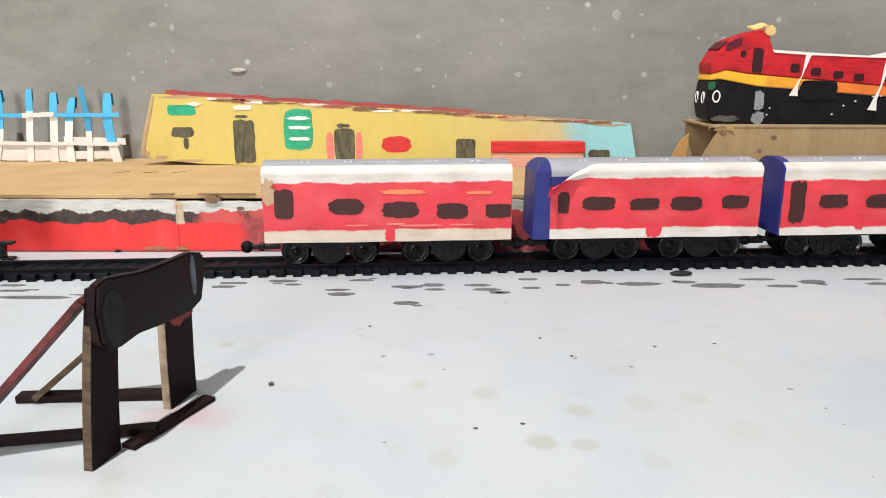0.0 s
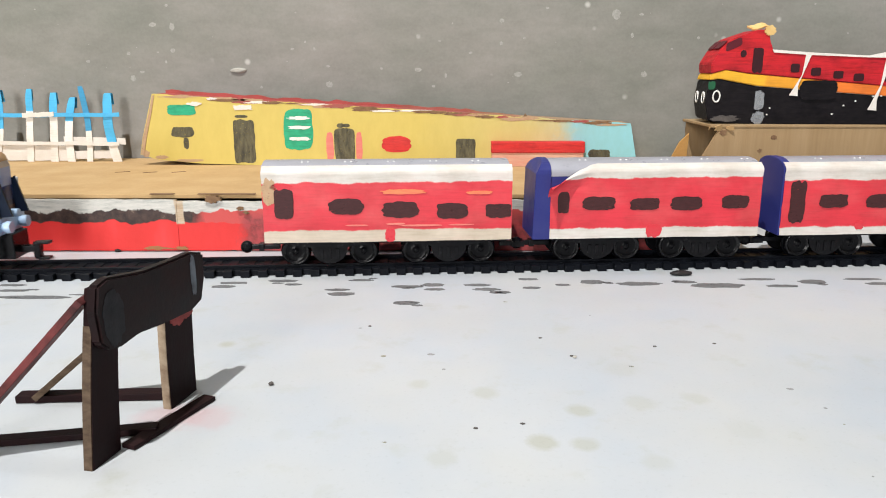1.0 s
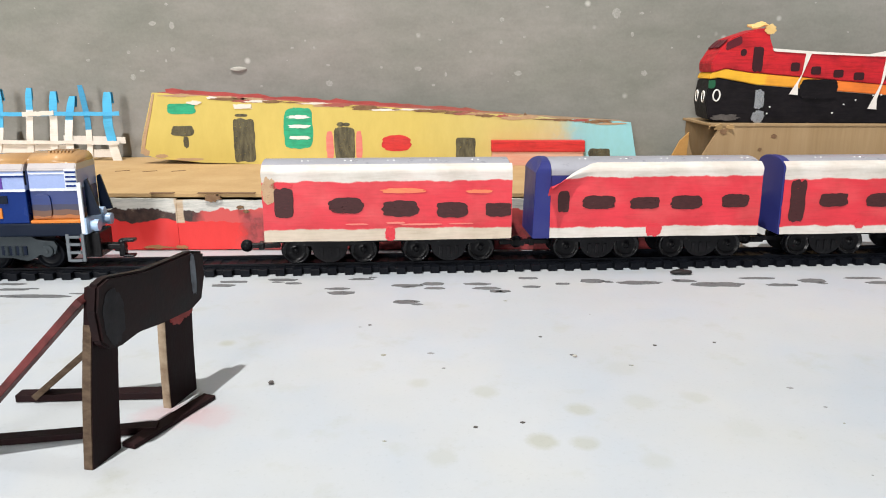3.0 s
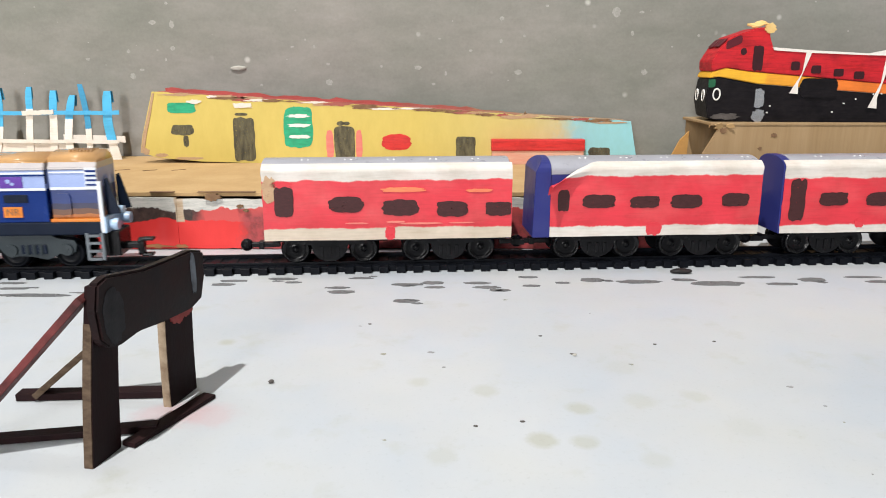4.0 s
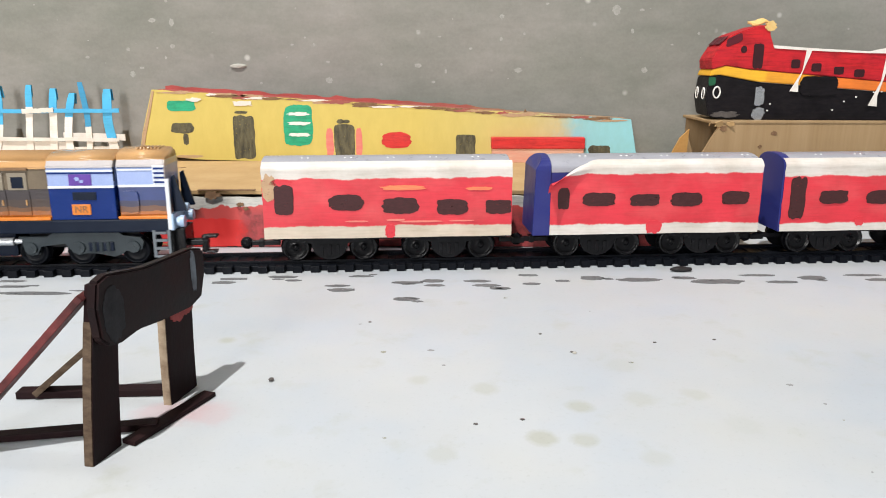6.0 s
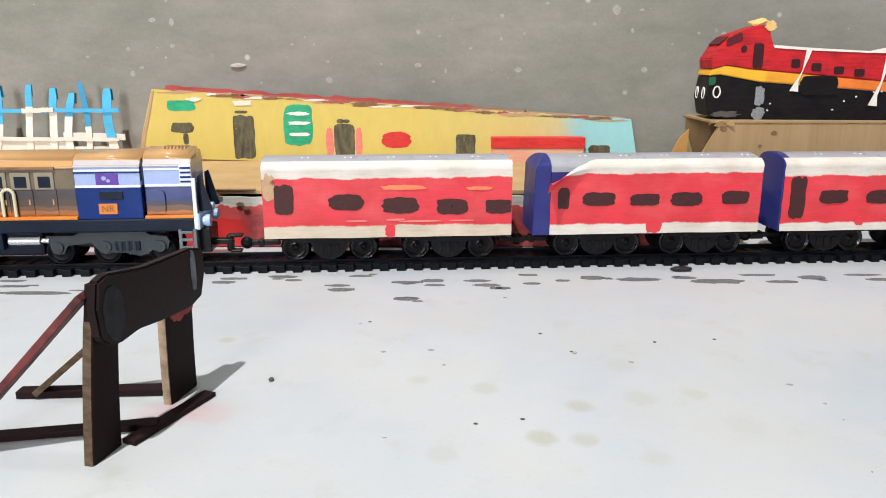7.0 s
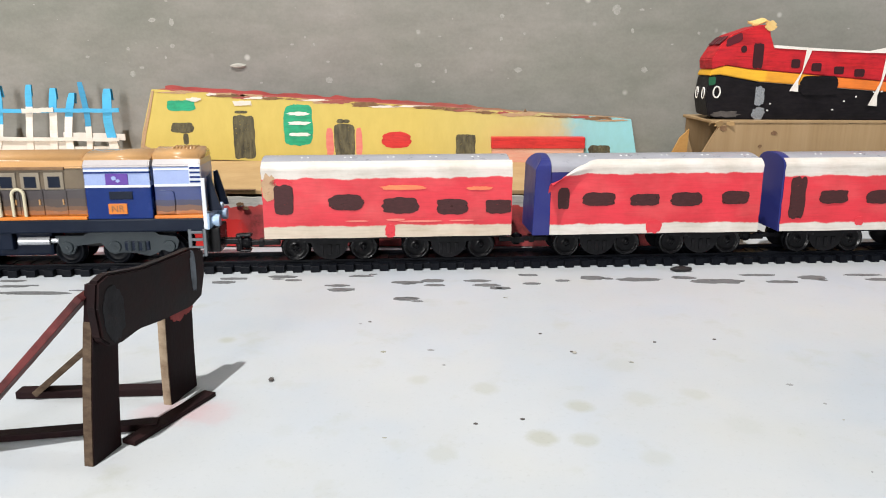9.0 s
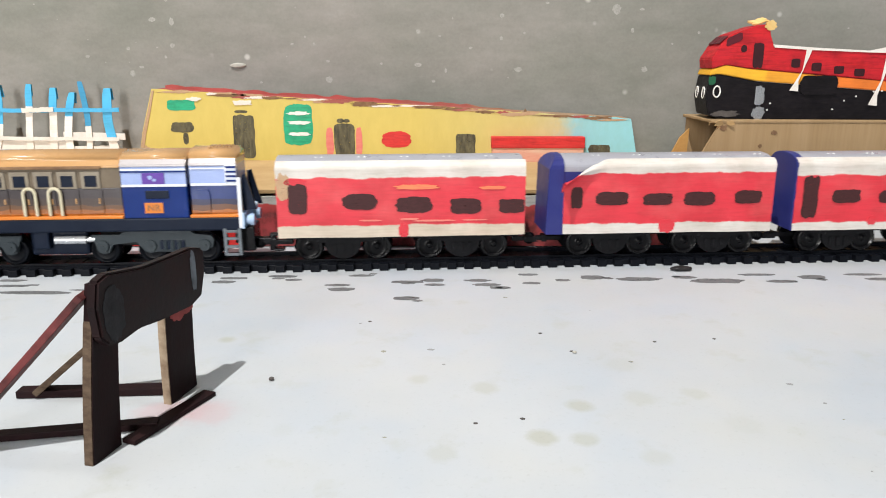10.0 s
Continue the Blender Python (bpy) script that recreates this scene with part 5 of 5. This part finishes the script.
# ---- the buffer stop ----
STOP_WOOD = surface("dark_stained_card", (0.010, 0.004, 0.005), (0.024, 0.009, 0.009), 0.6, 70, 600, (1, 1, 0.5), spec=0.1)
STOP_EDGE = surface("corrugated_card_edge", (0.10, 0.068, 0.045), (0.045, 0.028, 0.018), 0.85, 160, 900, (1, 1, 2.5), 0.9)
STOP_CREAM = surface("torn_cream_edge", (0.40, 0.31, 0.22), (0.20, 0.13, 0.085), 0.85, 130, 900, (1, 1, 1.5), 0.8)
STOP_RED = surface("red_brown_stain", (0.17, 0.034, 0.034), (0.012, 0.007, 0.007), 0.6, 55, 600, amount=1.0)
# lighter pad tones: the beam's highlight and glint put into colour
STOP_PAD = surface("pad_highlight_grey", (0.016, 0.017, 0.021), (0.007, 0.007, 0.008), 0.5, 160, 900, spec=0.15)
STOP_GLINT = surface("pad_glint_blue_grey", (0.16, 0.19, 0.23), (0.03, 0.033, 0.04), 0.5, 120, 900, amount=0.9)
STOP_SMEAR = surface("red_paint_smear", (0.36, 0.05, 0.045), (0.12, 0.02, 0.02), 0.55, 130, 700, dry=0.36)
STOP_BLACK = surface("black_stop_beam", (0.0045, 0.004, 0.005), (0.020, 0.007, 0.007), 0.45, 45, 500, amount=0.9, spec=0.12)


def buffer_stop():
    s = thing("buffer_stop", pose(-0.1345, 0.2615, 0, 0, 0, 78), "dark stained cardboard buffer stop on the white floor", "buffer stop")
    # local x runs along the beam, local y points to the braces

    def post(outline, edge=STOP_EDGE):
        n = 10
        (ax, az), (bx, bz), (cx, cz), (dx, dz) = outline
        bm = bmesh.new()
        rows = []
        for i in range(n + 1):
            t = i / n
            bow = 0.0010 * math.sin(t * 3.2)
            l, r = ax + (dx - ax) * t - bow, bx + (cx - bx) * t - bow
            zl, zr = az + (dz - az) * t, bz + (cz - bz) * t
            rows.append([bm.verts.new(p) for p in ((l, 0.0, zl), (r, 0.0, zr), (r, 0.0042, zr), (l, 0.0042, zl))])
        for a, b in zip(rows, rows[1:]):
            for k in range(4):
                bm.faces.new((a[k], a[(k + 1) % 4], b[(k + 1) % 4], b[k]))
        bm.faces.new(rows[0][::-1])
        bm.faces.new(rows[-1])
        bmesh.ops.recalc_face_normals(bm, faces=bm.faces)
        p = part("post", bm, STOP_WOOD, s)
        # bare edge, with the ends of the flutes
        bm = bmesh.new()
        for i in range(n):
            if rows and i < n - 2:
                t0, t1 = i / n, (i + 1) / n
                x0, x1 = ax + (dx - ax) * t0 - 0.0010 * math.sin(t0 * 3.2), ax + (dx - ax) * t1 - 0.0010 * math.sin(t1 * 3.2)
                z0, z1 = az + (dz - az) * t0, az + (dz - az) * t1
                vs = [bm.verts.new(q) for q in ((x0 - 0.0005, 0.0003, z0), (x0 - 0.0005, 0.0040, z0), (x1 - 0.0005, 0.0040, z1), (x1 - 0.0005, 0.0003, z1),
                                                (x0 + 0.0004, 0.0003, z0), (x0 + 0.0004, 0.0040, z0), (x1 + 0.0004, 0.0040, z1), (x1 + 0.0004, 0.0003, z1))]
                for f in ((0, 1, 2, 3), (4, 7, 6, 5), (0, 3, 7, 4), (1, 5, 6, 2), (0, 4, 5, 1), (3, 2, 6, 7)):
                    bm.faces.new([vs[q] for q in f])
        bmesh.ops.recalc_face_normals(bm, faces=bm.faces)
        part("raw_edge", bm, edge, p, "bare corrugated edge")
        return p

    post(((-0.0045, 0.0), (0.0125, 0.0), (0.0225, 0.070), (0.0075, 0.070)))
    far = post(((0.0500, 0.0), (0.0715, 0.0), (0.0755, 0.062), (0.0535, 0.064)), STOP_CREAM)
    bm = extrude_outline(bmesh.new(), wobbly(0.0640, 0.0455, 0.021, 0.017, 77, 2.6, 0.35), 0.0004, lambda a, b, d: (min(max(a, 0.0545), 0.0738), 0.0 - d, b))
    part("red_smear", bm, STOP_SMEAR, far, "bright red paint smear")
    bm = extrude_outline(bmesh.new(), [(0.0022, 0.0500), (0.0008, 0.0624), (0.0032, 0.0725), (0.0095, 0.0742), (0.0328, 0.0706), (0.0600, 0.0698), (0.0690, 0.0698), (0.0790, 0.0672), (0.0785, 0.0550), (0.0745, 0.0448), (0.0662, 0.0426), (0.0424, 0.0440), (0.0264, 0.0459), (0.0134, 0.0445), (0.0060, 0.0462)], 0.0050, lambda a, b, d: (a, -0.0051 + d, b))
    bmesh.ops.bevel(bm, geom=list(bm.edges), offset=0.0010, segments=2, affect="EDGES")
    beam = part("cross_beam", bm, STOP_BLACK, s, "black painted cross beam")
    for x, z, w, h, m, label in ((0.0105, 0.058, 0.012, 0.022, STOP_PAD, "grey pad with a highlight in its colour"), (0.0685, 0.0590, 0.0042, 0.018, STOP_GLINT, "pale blue-grey glint painted on the beam")):
        bm = extrude_outline(bmesh.new(), wobbly(x, z, w, h, x * 400, 2.4, 0.2), 0.0003, lambda a, b, d: (a, -0.0050 - d, b))
        part("grey_pad", bm, m, beam, label)

    def strip(name, a, b, w, t, material, label=""):
        a, b = Vector(a), Vector(b)
        bm = slab(bmesh.new(), 0, (b - a).length, -w / 2, w / 2, -t / 2, t / 2, 0.0004)
        turn = (b - a).to_track_quat("X", "Z").to_matrix().to_4x4()
        bmesh.ops.transform(bm, matrix=Matrix.Translation(a) @ turn, verts=bm.verts)
        return part(name, bm, material, s, label)

    strip("brace", (0.009, 0.0050, 0.066), (-0.006, 0.0630, 0.0025), 0.013, 0.003, STOP_RED, "red-brown slanting brace")
    strip("brace", (0.060, 0.0050, 0.056), (0.044, 0.066, 0.0025), 0.007, 0.003, STOP_EDGE, "bare brown slanting brace")
    # dark strip on the floor from post to post
    strip("floor_strip", (0.0130, -0.0030, 0.0012), (0.0630, -0.0118, 0.0012), 0.0068, 0.0020, STOP_WOOD)
    strip("foot", (0.0300, -0.0060, 0.0016), (-0.011, 0.093, 0.0016), 0.006, 0.0030, STOP_WOOD)
    strip("foot", (0.062, 0.0042, 0.002), (0.043, 0.075, 0.002), 0.007, 0.0035, STOP_WOOD)


buffer_stop()

# ---- chips and splashes on the wall ----
pebble("plaster_chip", -0.2329, WALL_Y - 0.0015, 0.1489, 0.0040, 2, STONE, "pale chip of plaster stuck on the grey wall", "plaster chip", (2.1, 0.40, 0.75))
NORTH = bpy.data.objects["wall_north"]
# lime splashes: centre x, z and size
for i, (x, z, size) in enumerate(((-0.3054, 0.1965, 0.0093), (-0.3269, 0.1989, 0.0099), (-0.3064, 0.1707, 0.0056), (-0.1654, 0.2117, 0.0037), (-0.1461, 0.1725, 0.0037), (-0.0038, 0.1812, 0.0037), (0.0108, 0.2002, 0.0025), (0.0314, 0.1682, 0.0056), (0.0661, 0.2032, 0.0056), (0.0920, 0.1843, 0.0056), (0.0659, 0.1787, 0.0050), (-0.0284, 0.1495, 0.0087), (0.0032, 0.1432, 0.0056), (-0.0110, 0.1312, 0.0056), (-0.1302, 0.1331, 0.0081), (-0.2082, 0.1300, 0.0056), (0.1946, 0.2099, 0.0124), (0.2231, 0.2099, 0.0056), (0.2137, 0.1873, 0.0062), (0.2595, 0.1725, 0.0037), (0.2299, 0.1445, 0.0074), (-0.0703, 0.1508, 0.0056), (-0.3544, 0.1401, 0.0081), (-0.3434, 0.1470, 0.0056), (-0.3152, 0.1583, 0.0043), (0.0859, 0.1445, 0.0112), (-0.3097, 0.2195, 0.0037), (-0.3568, 0.1676, 0.0074))):
    stroke("splash", NORTH, WALL_Y, x, z, size * (0.55 + 0.4 * (i % 3) / 2), size * (0.85 - 0.35 * (i % 2)), i + 131, SPLASH, 2, 0.28, 0.00008)
speck_rng = random.Random(7)
for i in range(60):
    x, z = speck_rng.uniform(-0.55, 0.6), speck_rng.uniform(0.13, 0.32)
    size = 0.0008 + 0.0028 * speck_rng.random() ** 3
    stroke("splash", NORTH, WALL_Y, x, z, size * speck_rng.uniform(0.8, 1.8), size, i + 301, SPLASH, 2, 0.3, 0.00008)

# ---- what moves ----
LOCO_WAY = [(0, -0.3511), (0.2, -0.3468), (0.4, -0.3398), (0.6, -0.3357), (0.8, -0.3301), (0.9, -0.3272), (1, -0.3247), (1.1, -0.3205), (1.2, -0.3155), (1.3, -0.3101),
            (1.4, -0.3042), (1.5, -0.3007), (1.6, -0.2984), (1.8, -0.2935), (2, -0.2870), (2.2, -0.2827), (2.4, -0.2737), (2.5, -0.2705), (2.6, -0.2690), (2.7, -0.2666),
            (3.2, -0.2612), (3.8, -0.2544), (3.9, -0.2528), (4, -0.2485), (4.1, -0.2441), (4.2, -0.2402), (4.3, -0.2362), (4.4, -0.2322), (4.6, -0.2259), (4.8, -0.2215),
            (5, -0.2167), (5.2, -0.2155), (5.4, -0.2143), (5.5, -0.2136), (5.6, -0.2108), (5.7, -0.2088), (6.0, -0.2010), (6.3, -0.1925), (6.6, -0.1855), (6.8, -0.1831), (7, -0.1823),
            (7.8, -0.1823), (8.5, -0.1823), (8.7, -0.1803), (8.9, -0.1775), (9, -0.1755), (9.2, -0.1735), (9.4, -0.1711), (9.6, -0.1662), (9.7, -0.1622), (9.8, -0.1582),
            (9.9, -0.1545), (10, -0.1501)]
TRAIN_WAY = [(0, 0.0), (9.7, 0.0), (9.8, 0.0008), (9.9, 0.0053), (10, 0.0100)]


def motions():
    ways = {LOCO: LOCO_WAY}
    walk(LOCO, [(t, on_track(u)) for t, u in LOCO_WAY])
    for ob, u0 in zip(COACHES, (-0.131, 0.077, 0.262)):
        ways[ob] = TRAIN_WAY
        walk(ob, [(t, on_track(u0 + d)) for t, d in TRAIN_WAY])
    for ob, owner, at, turned in WHEELS:
        way = ways[owner]
        rows = []
        for t, u in way:
            roll = math.degrees((u - way[0][1]) / WHEEL_R)
            rows.append((t, pose(*at, 0, roll, 0) @ pose(0, 0, 0, 0, 0, 180 if turned else 0)))
        walk(ob, rows)


motions()
